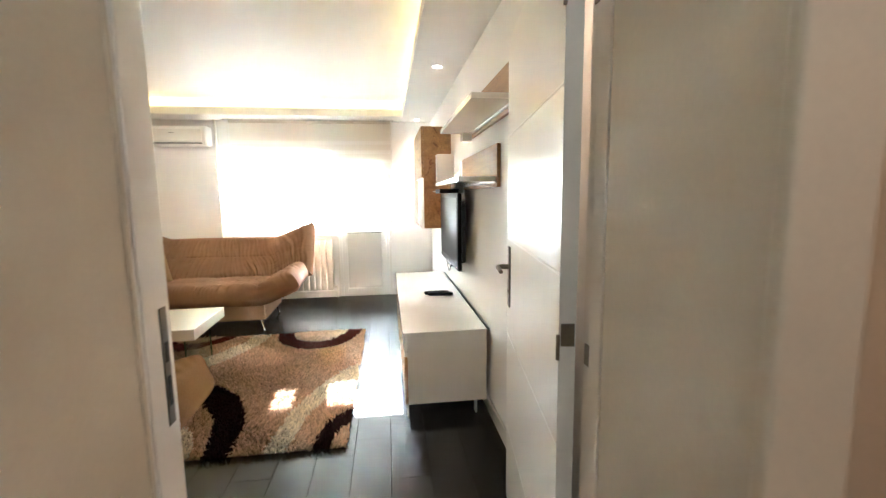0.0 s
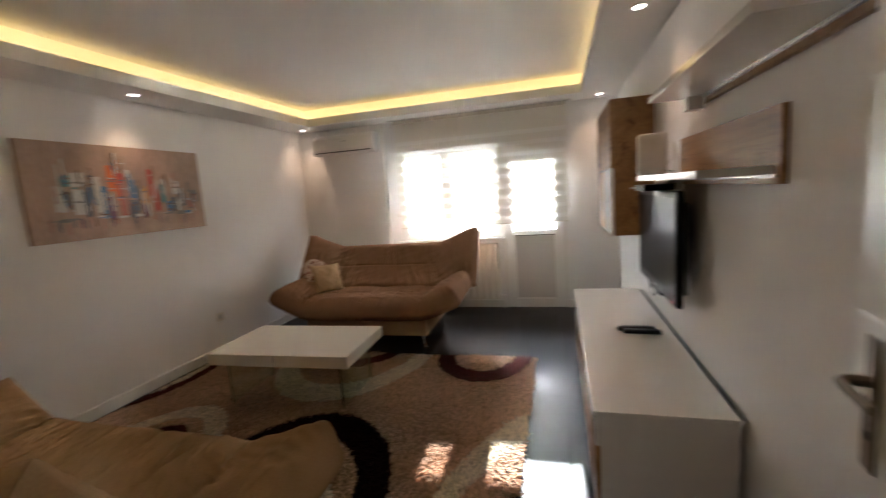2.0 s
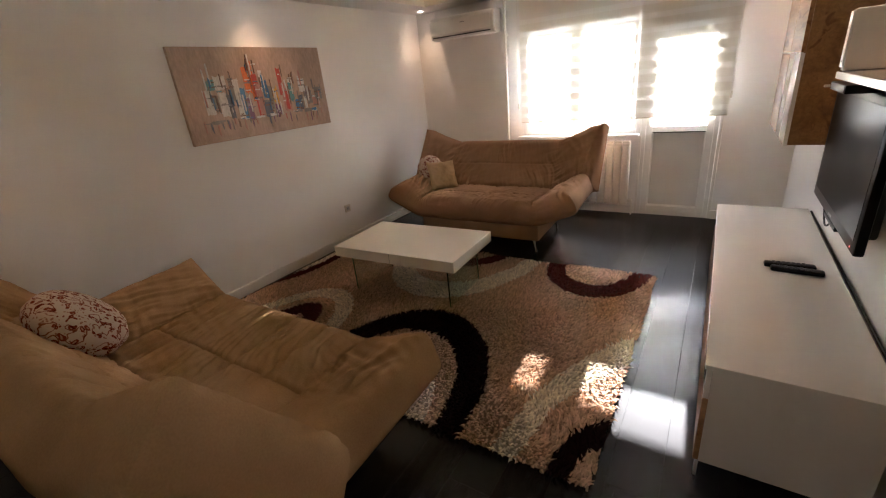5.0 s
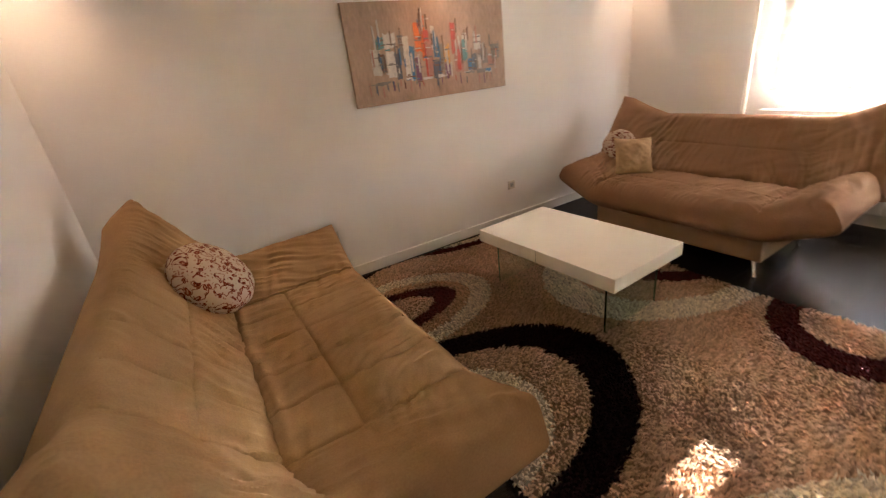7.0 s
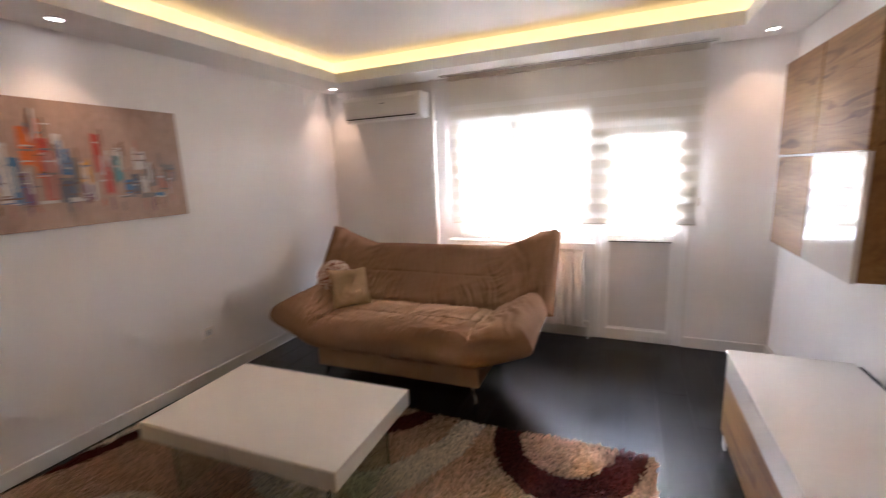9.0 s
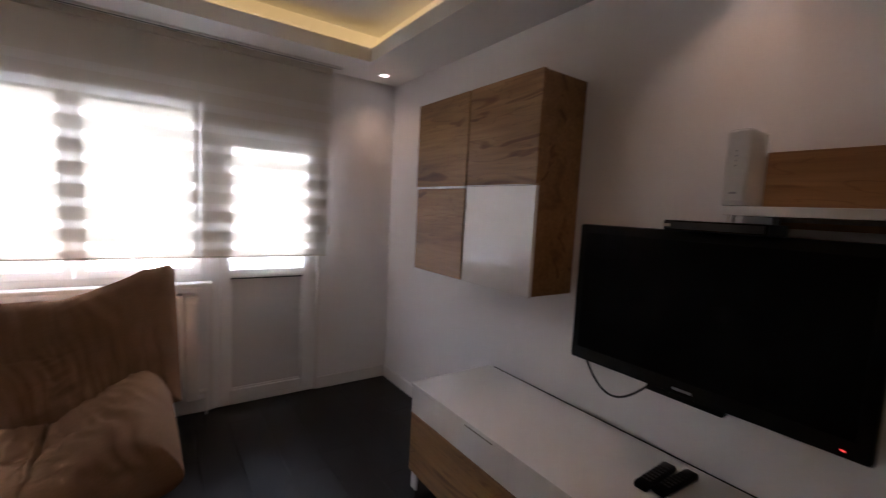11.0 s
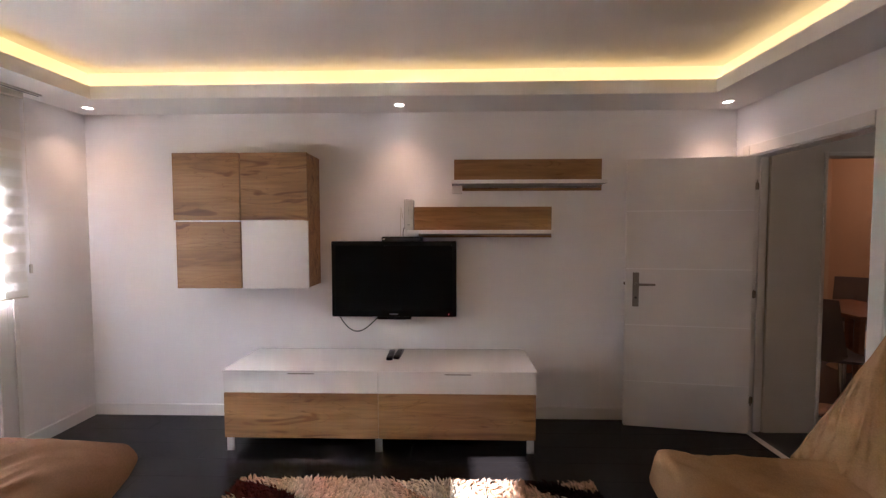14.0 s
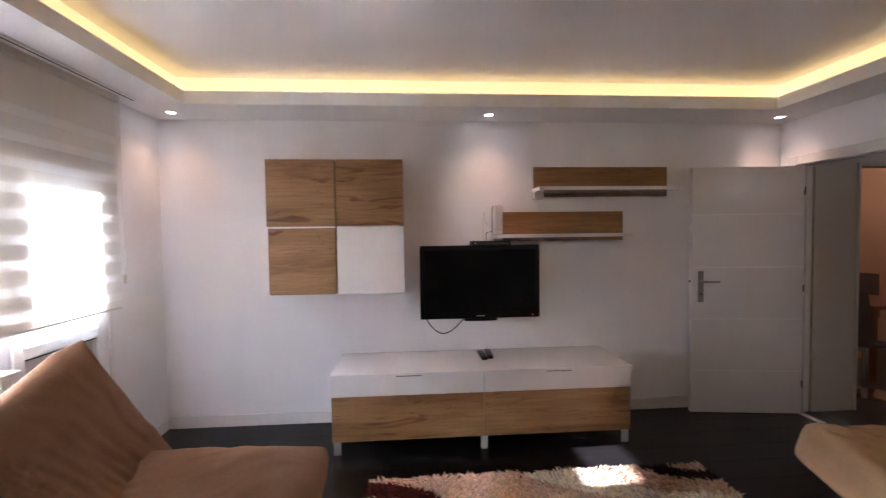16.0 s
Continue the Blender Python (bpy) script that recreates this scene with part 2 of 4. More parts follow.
TILE = shader("dark_hall_floor", (0.03, 0.025, 0.022), rough=0.3, vary=0.3, big=3, fine=40, bump=0.1)
OAK = oak("sawn_oak", 0.72)
OAKSIDE = oak("oak_edge", 0.68)
TAN = cloth("ochre_velour", (0.385, 0.240, 0.118), sheen=0.0)
ROSE = cloth("tan_velour", (0.31, 0.180, 0.104), sheen=0.0)
CUSHION = cloth("sand_velour", (0.47, 0.32, 0.18))
BASECLOTH = cloth("beige_base_cloth", (0.37, 0.235, 0.14))
FLORAL = floral("floral_print")
CHROME = shader("chrome", (0.72, 0.72, 0.70), rough=0.14, metal=1.0, vary=0.04, bump=0.0)
ALUMINIUM = shader("satin_aluminium", (0.62, 0.62, 0.61), rough=0.42, metal=0.55, vary=0.05, bump=0.02)
STEEL = shader("brushed_nickel", (0.22, 0.195, 0.165), rough=0.34, metal=1.0, vary=0.1, big=4, fine=200, bump=0.05)
BLACK = shader("black_gloss_plastic", (0.003, 0.003, 0.0033), rough=0.3, vary=0.1, bump=0.0, spec=0.15)
SCREEN = shader("dark_screen", (0.0015, 0.0015, 0.0018), rough=0.3, vary=0.1, bump=0.0, spec=0.08)
RUBBER = shader("black_rubber", (0.012, 0.012, 0.012), rough=0.55, vary=0.2, bump=0.05)
GREYDARK = shader("dark_grey_plastic", (0.035, 0.035, 0.037), rough=0.45, vary=0.15, bump=0.05)
GREYTEXT = shader("pale_grey_print", (0.38, 0.38, 0.38), rough=0.5, vary=0.05, bump=0.0)
ENAMEL = shader("radiator_enamel", (0.78, 0.76, 0.71), rough=0.35, vary=0.03, bump=0.03)
CHAIRSHELL = shader("taupe_leatherette", (0.16, 0.12, 0.10), rough=0.5, vary=0.15, big=4, fine=120, bump=0.15)
TABLEWOOD = shader("red_brown_wood", (0.22, 0.085, 0.035), rough=0.35, vary=0.3, big=3, fine=30, bump=0.1, stretch=(1, 8, 8))
SOCKET = shader("cream_plastic", (0.62, 0.58, 0.50), rough=0.4, vary=0.04, bump=0.02)
BLINDSOLID = fabric_band("blind_cream_fabric", (0.86, 0.84, 0.78), 0.21)
BLINDSHEER = fabric_band("blind_sheer_mesh", (0.92, 0.91, 0.87), 0.37)
PANE = glass("window_glass")
TABLEGLASS = thin_glass("clear_table_glass", (0.90, 0.97, 0.94), 0.10)
GLASSEDGE = thin_glass("green_glass_edge", (0.10, 0.42, 0.30), 0.25)
SPOTGLOW = glow("lit_spot_lens", (1.0, 0.86, 0.70), 1.5)
LEDGLOW = glow("lit_led_strip", (1.0, 0.70, 0.20), 0.19)
# emission stands in for the LED light falling on the cove's back face
COVEGLOW = glow("cove_back_face_glow", (1.0, 0.61, 0.19), 0.062)
REDLED = glow("red_standby_led", (1.0, 0.03, 0.02), 0.25)


# ---- building helpers ----
PLACE = {}


def thing(name, m, label="", category="", group="", kind=""):
    """An Empty at the base of a thing; its parts are given in world coordinates."""
    ob = new(name)
    ob.empty_display_size = 0.1
    ob.matrix_basis = m
    PLACE[ob] = m.copy()
    return tagged(ob, label, category, group, kind)


def finish(name, bm, material, smooth=False):
    me = bpy.data.meshes.new(name)
    bmesh.ops.recalc_face_normals(bm, faces=bm.faces)
    bm.to_mesh(me)
    bm.free()
    me.materials.append(material)
    if smooth:
        me.polygons.foreach_set("use_smooth", [True] * len(me.polygons))
        me.set_sharp_from_angle(angle=radians(35))
    return me


def part(name, bm, material, parent, label="", smooth=False):
    """Links a bmesh, made in world coordinates, as one mesh under a thing or a part."""
    bm.transform(PLACE[parent].inverted())
    ob = new(name, finish(name, bm, material, smooth))
    ob.parent = parent
    PLACE[ob] = PLACE[parent]
    return tagged(ob, label)


def structure(name, bm, material, label="", smooth=False, category=""):
    ob = new(name, finish(name, bm, material, smooth))
    PLACE[ob] = Matrix.Identity(4)
    return tagged(ob, label, category, "", "structure")


def box(bm, x0, x1, y0, y1, z0, z1, bevel=0.0, m=None):
    made = bmesh.ops.create_cube(bm, size=1)["verts"]
    for v in made:
        v.co = Vector(((x0 + x1) / 2 + v.co.x * (x1 - x0), (y0 + y1) / 2 + v.co.y * (y1 - y0), (z0 + z1) / 2 + v.co.z * (z1 - z0)))
    if bevel:
        edges = list({e for v in made for e in v.link_edges})
        made = bmesh.ops.bevel(bm, geom=edges, offset=bevel, segments=2, affect="EDGES", profile=0.5)["verts"]
    if m is not None:
        bmesh.ops.transform(bm, matrix=m, verts=list(set(made)))
    return bm


def cube(*a, **k):
    return box(bmesh.new(), *a, **k)


def tube(bm, points, radius, sides=10):
    """A round bar along a line of points."""
    rings = []
    for k, p in enumerate(points):
        p = Vector(p)
        ahead = (Vector(points[min(k + 1, len(points) - 1)]) - Vector(points[max(k - 1, 0)])).normalized()
        side = ahead.orthogonal().normalized() if k == 0 else (side - ahead * side.dot(ahead)).normalized()
        up = ahead.cross(side)
        r = radius[k] if isinstance(radius, (list, tuple)) else radius
        rings.append([bm.verts.new(p + (side * math.cos(2 * math.pi * i / sides) + up * math.sin(2 * math.pi * i / sides)) * r) for i in range(sides)])
    for a, b in zip(rings, rings[1:]):
        for i in range(sides):
            bm.faces.new((a[i], a[(i + 1) % sides], b[(i + 1) % sides], b[i]))
    bm.faces.new(rings[0][::-1])
    bm.faces.new(rings[-1])
    return bm


def lathe(bm, centre, profile, sides=24):
    """A turned body round a vertical axis from (radius, height) pairs."""
    c = Vector(centre)
    return tube_rings(bm, [[c + Vector((r * math.cos(2 * math.pi * i / sides), r * math.sin(2 * math.pi * i / sides), z)) for i in range(sides)] for r, z in profile])


def tube_rings(bm, rings):
    rows = [[bm.verts.new(p) for p in ring] for ring in rings]
    n = len(rows[0])
    for a, b in zip(rows, rows[1:]):
        for i in range(n):
            bm.faces.new((a[i], a[(i + 1) % n], b[(i + 1) % n], b[i]))
    bm.faces.new(rows[0][::-1])
    bm.faces.new(rows[-1])
    return bm


# ---- setting ----
T = 0.12
HX0, HX1, HY = -1.068, -0.20, -2.4          # hall
JX = -0.181                                 # face of the lining on the hinge side
structure("wall_east", cube(0.0, T, -0.0, L + 0.3, 0, H + 0.1), WALL, "white painted wall behind the television")
structure("wall_west", cube(-W - T, -W, -0.0, L + 0.3, 0, H + 0.1), WALL, "white painted wall with a hung painting")
bm = bmesh.new()
box(bm, -W, HX0 - 0.03, -T, 0, 0, H + 0.1)
box(bm, HX0 - 0.03, JX + 0.03, -T, 0, 2.03, H + 0.1)
box(bm, JX + 0.03, 0, -T, 0, 0, H + 0.1)
structure("wall_south", bm, WALL, "white painted wall with the doorway")
WX0, WX1, DX1 = -2.61, -1.30, -0.605      # window and balcony door opening
WT = 0.25
bm = bmesh.new()
box(bm, -W, WX0, L, L + WT, 0, H + 0.1)
box(bm, WX0, WX1, L, L + WT, 0, 0.885)
box(bm, WX0, DX1, L, L + WT, 2.14, H + 0.1)
box(bm, DX1, 0, L, L + WT, 0, H + 0.1)
structure("wall_north", bm, WALL, "white painted wall with window and balcony door")
structure("ceiling", cube(-W - T, T, -T, L + WT, H, H + 0.1), CEIL, "smooth white painted ceiling")
bm = bmesh.new()
R, B = RING, RING - RECESS
box(bm, -R, 0, R, L - R, SOFFIT, SOFFIT + 0.02)
box(bm, -W, -W + R, R, L - R, SOFFIT, SOFFIT + 0.02)
box(bm, -W, 0, 0, R, SOFFIT, SOFFIT + 0.02)
box(bm, -W, 0, L - R, L, SOFFIT, SOFFIT + 0.02)
for x0, x1, y0, y1 in ((-R, -R + 0.015, R - 0.015, L - R + 0.015), (-W + R - 0.015, -W + R, R - 0.015, L - R + 0.015),
                       (-W + R, -R, R - 0.015, R), (-W + R, -R, L - R, L - R + 0.015)):
    box(bm, x0, x1, y0, y1, SOFFIT + 0.02, LIP)
for x0, x1, y0, y1 in ((-B, -B + 0.02, B, L - B), (-W + B - 0.02, -W + B, B, L - B), (-W + B, -B, B - 0.02, B), (-W + B, -B, L - B, L - B + 0.02)):
    box(bm, x0, x1, y0, y1, SOFFIT + 0.02, H)
structure("ceiling_cove", bm, CEIL, "white dropped ceiling border with a lit cove")
for x0, x1, y0, y1 in ((-R + 0.03, -R + 0.04, R, L - R), (-W + R - 0.04, -W + R - 0.03, R, L - R), (-W + R, -R, R - 0.04, R - 0.03), (-W + R, -R, L - R + 0.03, L - R + 0.04)):
    t = thing("led_strip", Matrix.Translation((x0, y0, SOFFIT + 0.02)), "warm yellow LED strip lying in the ceiling cove", "light strip", "cove light strips")
    # added glowing sheet on the cove's back face, imitating the strip's light there
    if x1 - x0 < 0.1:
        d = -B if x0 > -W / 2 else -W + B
        part("back_face_glow", cube(d - 0.0026, d - 0.0006, B + 0.003, L - B - 0.003, SOFFIT + 0.021, H - 0.0005) if d == -B else cube(d + 0.0006, d + 0.0026, B + 0.003, L - B - 0.003, SOFFIT + 0.021, H - 0.0005), COVEGLOW, t, "cove back face, glowing yellow in place of strip light")
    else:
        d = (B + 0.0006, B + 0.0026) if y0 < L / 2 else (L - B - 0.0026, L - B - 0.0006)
        part("back_face_glow", cube(-W + B + 0.003, -B - 0.003, d[0], d[1], SOFFIT + 0.021, H - 0.0005), COVEGLOW, t, "cove back face, glowing yellow in place of strip light")
    part("tape", cube(x0, x1, y0, y1, SOFFIT + 0.02, SOFFIT + 0.023), LEDGLOW, t)

# skirting
bm = bmesh.new()
SK, ST = 0.092, 0.016
box(bm, -ST, -0.0005, 0.0, L, 0, SK, 0.003)
structure("baseboard", bm, TRIM, "white painted skirting board")
structure("baseboard_west", cube(-W, -W + ST, 0, L, 0, SK, bevel=0.003), TRIM, "white painted skirting board")
structure("baseboard_south", cube(-W + ST, HX0 - 0.10, 0, ST, 0, SK, bevel=0.003), TRIM, "white painted skirting board")
structure("baseboard_north", cube(DX1 + 0.02, -ST, L - ST, L, 0, SK, bevel=0.003), TRIM, "white painted skirting board")
structure("baseboard_north_2", cube(-W + ST, WX1 - 0.02, L - ST, L, 0, SK, bevel=0.003), TRIM, "white painted skirting board")

# hall and the room beyond it
bm = bmesh.new()
box(bm, HX0 - T, HX0, HY - 0.6, -T, 0, 2.55)
box(bm, HX0 - T, 2.6, HY - 0.6 - T, HY - 0.6, 0, 2.55)
structure("wall_hall_west", bm, HALLPAINT, "pale painted hall wall")
bm = bmesh.new()
box(bm, HX1, HX1 + 0.09, -0.485, -T, 0, 2.55)
box(bm, HX1, HX1 + 0.09, -1.75, -0.485, 2.03, 2.55)
box(bm, HX1, HX1 + 0.09, HY - 0.6, -1.75, 0, 2.55)
structure("wall_hall_east", bm, HALLPAINT, "greyish beige painted hall wall with an opening")
structure("trim_hall_opening", box(cube(HX1 - 0.012, HX1 + 0.10, -0.508, -0.4855, 0, 2.03, bevel=0.006), HX1 - 0.012, HX1 + 0.10, -1.75, -0.509, 2.0, 2.029, 0.004), HALLPAINT, "pale painted trim round the hall opening")
bm = bmesh.new()
box(bm, 2.6, 2.7, HY - 0.6, -T, 0, 2.55)
box(bm, HX1 + 0.09, 2.6, HY - 0.6, HY - 0.58, 0, 2.55)
structure("wall_dining", bm, DINING_WALL, "warm salmon painted dining room wall")
structure("wall_dining_north", cube(HX1 + 0.09, 2.6, -T - 0.03, -T - 0.001, 0, 2.55), HALLPAINT, "greyish beige painted dining room wall")
structure("ceiling_hall", cube(HX0 - T, 2.7, HY - 0.7, -T, 2.55, 2.6), CEIL, "white painted hall ceiling")
structure("floor_hall", cube(HX0 - T, 2.7, HY - 0.7, -0.02, -0.08, 0.0), TILE, "dark floor of hall and dining room")
structure("ground", cube(-400, 400, L + 2, 800, -6.2, -6.0), shader("pale_ground", (0.3, 0.3, 0.28), vary=0.2), "pale paved ground outside")

# door frame and door
JH = 2.005
f = structure("door_frame", box(box(cube(HX0 - 0.03, HX0, -T + 0.001, 0.0, 0, JH + 0.025), JX, JX + 0.03, -T + 0.001, -0.0, 0, JH + 0.025), HX0, JX, -T + 0.001, 0, JH, JH + 0.025), TRIM, "white painted door lining in the wall")
for x0, x1 in ((HX0 - 0.085, HX0 - 0.008), (JX + 0.012, JX + 0.085)):
    part("architrave", cube(x0, x1, 0.0005, 0.016, 0, JH + 0.085, bevel=0.004), TRIM, f)
part("architrave_head", cube(HX0 - 0.007, JX + 0.011, 0.0005, 0.016, JH + 0.008, JH + 0.085, bevel=0.004), TRIM, f)
for x0, x1 in ((HX0 + 0.0005, HX0 + 0.006), (JX - 0.013, JX - 0.0005)):
    part("door_stop", cube(x0, x1, -T + 0.02, -0.052, 0, JH - 0.001, bevel=0.003), TRIM, f)
    part("seal", cube(x0, x1, -T - 0.004, -T + 0.004, 0, JH - 0.001, bevel=0.001), HALLPAINT, f, "thin grey joint between lining and wall")
s = part("strike_plate", cube(HX0 + 0.0006, HX0 + 0.003, -0.042, -0.018, 0.93, 1.17, bevel=0.001), STEEL, f, "brushed metal strike plate")
for z0, z1 in ((1.06, 1.10), (0.97, 1.03)):
    part("latch_hole", cube(HX0 + 0.003, HX0 + 0.0042, -0.036, -0.024, z0, z1), RUBBER, s)
structure("threshold_strip", cube(HX0, JX, -0.035, 0.012, 0.0, 0.006, bevel=0.002), SOCKET, "pale metal strip across the doorway floor")

DOOR = pose(-0.236, 0.012, 0.006, 0, 0, -8.2)       # leaf lies along its local y
door = thing("door_1", DOOR, "pale grey-white flush door standing open with inlaid lines", "door", "", "structure")
DW, DH, DT = 0.852, 1.995, 0.04
def leaf_box(bm, x0, x1, y0, y1, z0, z1, bevel=0.0):
    return box(bm, x0, x1, y0, y1, z0, z1, bevel, DOOR)
GZ = (0.345, 0.77, 1.19, 1.615)
edges = [0.0] + [z for g in GZ for z in (g - 0.004, g + 0.004)] + [DH]
core = bmesh.new()
leaf_box(core, 0.0025, DT, 0.002, DW - 0.002, 0, DH)
leaf = part("leaf", core, DOORPAINT, door)
for k in range(0, len(edges), 2):
    part("face_panel", leaf_box(bmesh.new(), 0.0, 0.0024, 0, DW, edges[k], edges[k + 1], 0.0008), DOORPAINT, leaf)
for g in GZ:
    part("inlay_line", leaf_box(bmesh.new(), -0.0008, 0.0024, 0.001, DW - 0.001, g - 0.0038, g + 0.0038, 0.0014), GROOVE, leaf, "thin pale horizontal inlay line")
hd = part("door_handle", leaf_box(bmesh.new(), -0.006, 0.0, DW - 0.092, DW - 0.048, 0.908, 1.162, 0.002), STEEL, door, "brushed nickel handle on a long plate")
HZ = 1.078
part("lever", tube(bmesh.new(), [DOOR @ Vector(p) for p in ((-0.006, DW - 0.07, HZ), (-0.04, DW - 0.07, HZ), (-0.05, DW - 0.078, HZ), (-0.052, DW - 0.10, HZ), (-0.052, DW - 0.19, HZ))], [0.011, 0.010, 0.010, 0.009, 0.008]), STEEL, hd, smooth=True)
part("keyhole", tube(bmesh.new(), [DOOR @ Vector(p) for p in ((-0.0062, DW - 0.07, 0.975), (-0.0085, DW - 0.07, 0.975))], 0.009), RUBBER, hd)
part("latch", leaf_box(bmesh.new(), 0.012, 0.028, DW, DW + 0.010, HZ - 0.01, HZ + 0.01, 0.002), STEEL, door, "small steel latch bolt")
for z in (0.24, 1.02, 1.80):
    h = part("hinge", leaf_box(bmesh.new(), 0.004, 0.036, -0.0032, -0.0002, z, z + 0.055, 0.001), STEEL, door, "dark nickel hinge")
    part("knuckle", tube(bmesh.new(), [DOOR @ Vector((-0.004, -0.008, z - 0.03)), DOOR @ Vector((-0.004, -0.008, z + 0.03))], 0.0045), STEEL, h, smooth=True)
    part("frame_leaf", cube(JX - 0.004, JX - 0.0006, -0.05, -0.012, z - 0.03, z + 0.02, bevel=0.001), STEEL, h)
# ---- window, balcony door, blinds ----
FY0, FY1 = L - 0.004, L + 0.066           # plastic frames sit in the wall's depth


def rect_ring(bm, x0, x1, z0, z1, w, y0, y1, bevel=0.004):
    """Four bars round an opening."""
    box(bm, x0, x0 + w, y0, y1, z0, z1, bevel)
    box(bm, x1 - w, x1, y0, y1, z0, z1, bevel)
    box(bm, x0 + w, x1 - w, y0, y1, z0, z0 + w, bevel)
    box(bm, x0 + w, x1 - w, y0, y1, z1 - w, z1, bevel)
    return bm


def pane(x0, x1, z0, z1, parent):
    ob = part("pane", cube(x0, x1, L + 0.028, L + 0.034, z0, z1), PANE, parent)
    ob.visible_shadow = False
    return ob


def lever(x, z, parent):
    h = part("window_handle", cube(x - 0.014, x + 0.014, FY0 - 0.014, FY0 - 0.0085, z - 0.035, z + 0.035, bevel=0.003), PVC, parent)
    part("grip", cube(x - 0.010, x + 0.010, FY0 - 0.028, FY0 - 0.018, z - 0.11, z + 0.01, bevel=0.005), PVC, h)
    part("spindle", cube(x - 0.007, x + 0.007, FY0 - 0.0185, FY0 - 0.013, z - 0.008, z + 0.008), PVC, h)


win = thing("window_1", Matrix.Translation((-1.95, L, 0.885)), "white plastic double casement window behind blinds", "window", "", "structure")
part("window_frame", rect_ring(bmesh.new(), WX0 + 0.0005, WX1, 0.8855, 2.055, 0.048, FY0, FY1), PVC, win)
part("post", cube(WX1 - 0.0615, WX1 - 0.0485, FY0, FY1, 0.934, 2.006, bevel=0.002), PVC, win)
part("shutter_box", cube(WX0 + 0.0005, WX1 - 0.001, FY0 - 0.004, FY1, 2.0555, 2.1395, bevel=0.003), PVC, win, "white roller shutter box above the sashes")
MX = -1.985
for x0, x1 in ((WX0 + 0.042, MX - 0.003), (MX + 0.003, WX1 - 0.062)):
    s = part("sash", rect_ring(bmesh.new(), x0, x1, 0.925, 2.02, 0.052, FY0 - 0.008, FY1 - 0.01), PVC, win)
    pane(x0 + 0.050, x1 - 0.050, 0.975, 1.97, s)
lever(MX - 0.03, 1.45, win)
part("window_sill", cube(WX0 - 0.03, WX1 - 0.005, L - 0.10, L - 0.0125, 0.862, 0.886, bevel=0.006), PVC, win, "white window sill board")
bal = thing("door_2", Matrix.Translation((-0.96, L, 0)), "white plastic balcony door with grey lower panel", "door", "", "structure")
part("door_frame", rect_ring(bmesh.new(), WX1 + 0.0005, DX1 - 0.0005, 0.001, 2.1395, 0.048, FY0, FY1), PVC, bal)
X0, X1 = WX1 + 0.050, DX1 - 0.040
part("head_panel", cube(WX1 + 0.049, DX1 - 0.049, FY0 + 0.004, FY1 - 0.004, 1.862, 2.09, bevel=0.003), PVC, bal)
s = part("sash", rect_ring(bmesh.new(), X0, X1, 0.045, 1.861, 0.062, FY0 - 0.008, FY1 - 0.01), PVC, bal)
part("middle_rail", cube(X0 + 0.062, X1 - 0.062, FY0 - 0.008, FY1 - 0.01, 0.895, 0.955, bevel=0.004), PVC, s)
pane(X0 + 0.060, X1 - 0.060, 0.953, 1.80, s)
part("infill_panel", cube(X0 + 0.058, X1 - 0.058, L + 0.016, L + 0.041, 0.10, 0.90), PANEL, s, "grey flush lower panel")
part("glazing_bead", rect_ring(bmesh.new(), X0 + 0.062, X1 - 0.062, 0.107, 0.895, 0.012, L + 0.004, L + 0.016, 0.003), PVC, s)
part("dark_gasket", cube(X0 + 0.064, X1 - 0.064, L + 0.0002, L + 0.004, 0.885, 0.893), RUBBER, s)
lever(X0 + 0.032, 1.05, bal)
part("reveal_trim", box(cube(DX1 + 0.001, DX1 + 0.03, L - 0.012, L - 0.0005, 0.0, 2.16, bevel=0.003), WX1 - 0.012, WX1 + 0.012, L - 0.012, L - 0.0005, 0.0, 0.86, 0.003), TRIM, bal)


def blind(x0, x1, chain_x):
    """A day-and-night roller blind of alternating solid and sheer bands."""
    y, z0, z1 = L - 0.056, 1.046, 2.36
    b = thing("roller_blind", Matrix.Translation(((x0 + x1) / 2, y, z0)), "cream day-and-night roller blind pulled down over glass", "blind", "roller blinds")
    part("cassette", cube(x0 - 0.005, x1 + 0.005, y - 0.03, y + 0.045, z1 - 0.012, SOFFIT - 0.002, bevel=0.006), SOCKET, b, "slim cream head rail")
    n, z = 0, z1 - 0.012
    while z > z0 + 0.001:
        h = min(0.075 if n % 2 == 0 else 0.048, z - z0)
        if n == 0:
            h = 0.22
        bm = bmesh.new()
        box(bm, x0, x1, y - 0.0006 - 0.002 * (n % 2), y + 0.0006 - 0.002 * (n % 2), z - h, z + 0.0005)
        part("solid_band" if n % 2 == 0 else "sheer_band", bm, BLINDSOLID if n % 2 == 0 else BLINDSHEER, b)
        z, n = z - h, n + 1
    part("bottom_bar", tube(bmesh.new(), [(x0, y, z0), (x1, y, z0)], 0.006, 8), SOCKET, b, smooth=True)
    bm = bmesh.new()
    for k in range(46):
        bmesh.ops.create_uvsphere(bm, u_segments=6, v_segments=4, radius=0.0028, matrix=Matrix.Translation((chain_x + 0.004 * math.sin(k), y - 0.02, z1 - 0.02 - 0.024 * k)))
    tube(bm, [(chain_x, y - 0.02, z1), (chain_x, y - 0.02, 1.25)], 0.0009, 5)
    c = part("bead_chain", bm, SOCKET, b)
    part("chain_weight", cube(chain_x - 0.008, chain_x + 0.008, y - 0.028, y - 0.012, 1.20, 1.26, bevel=0.004), SOCKET, c)


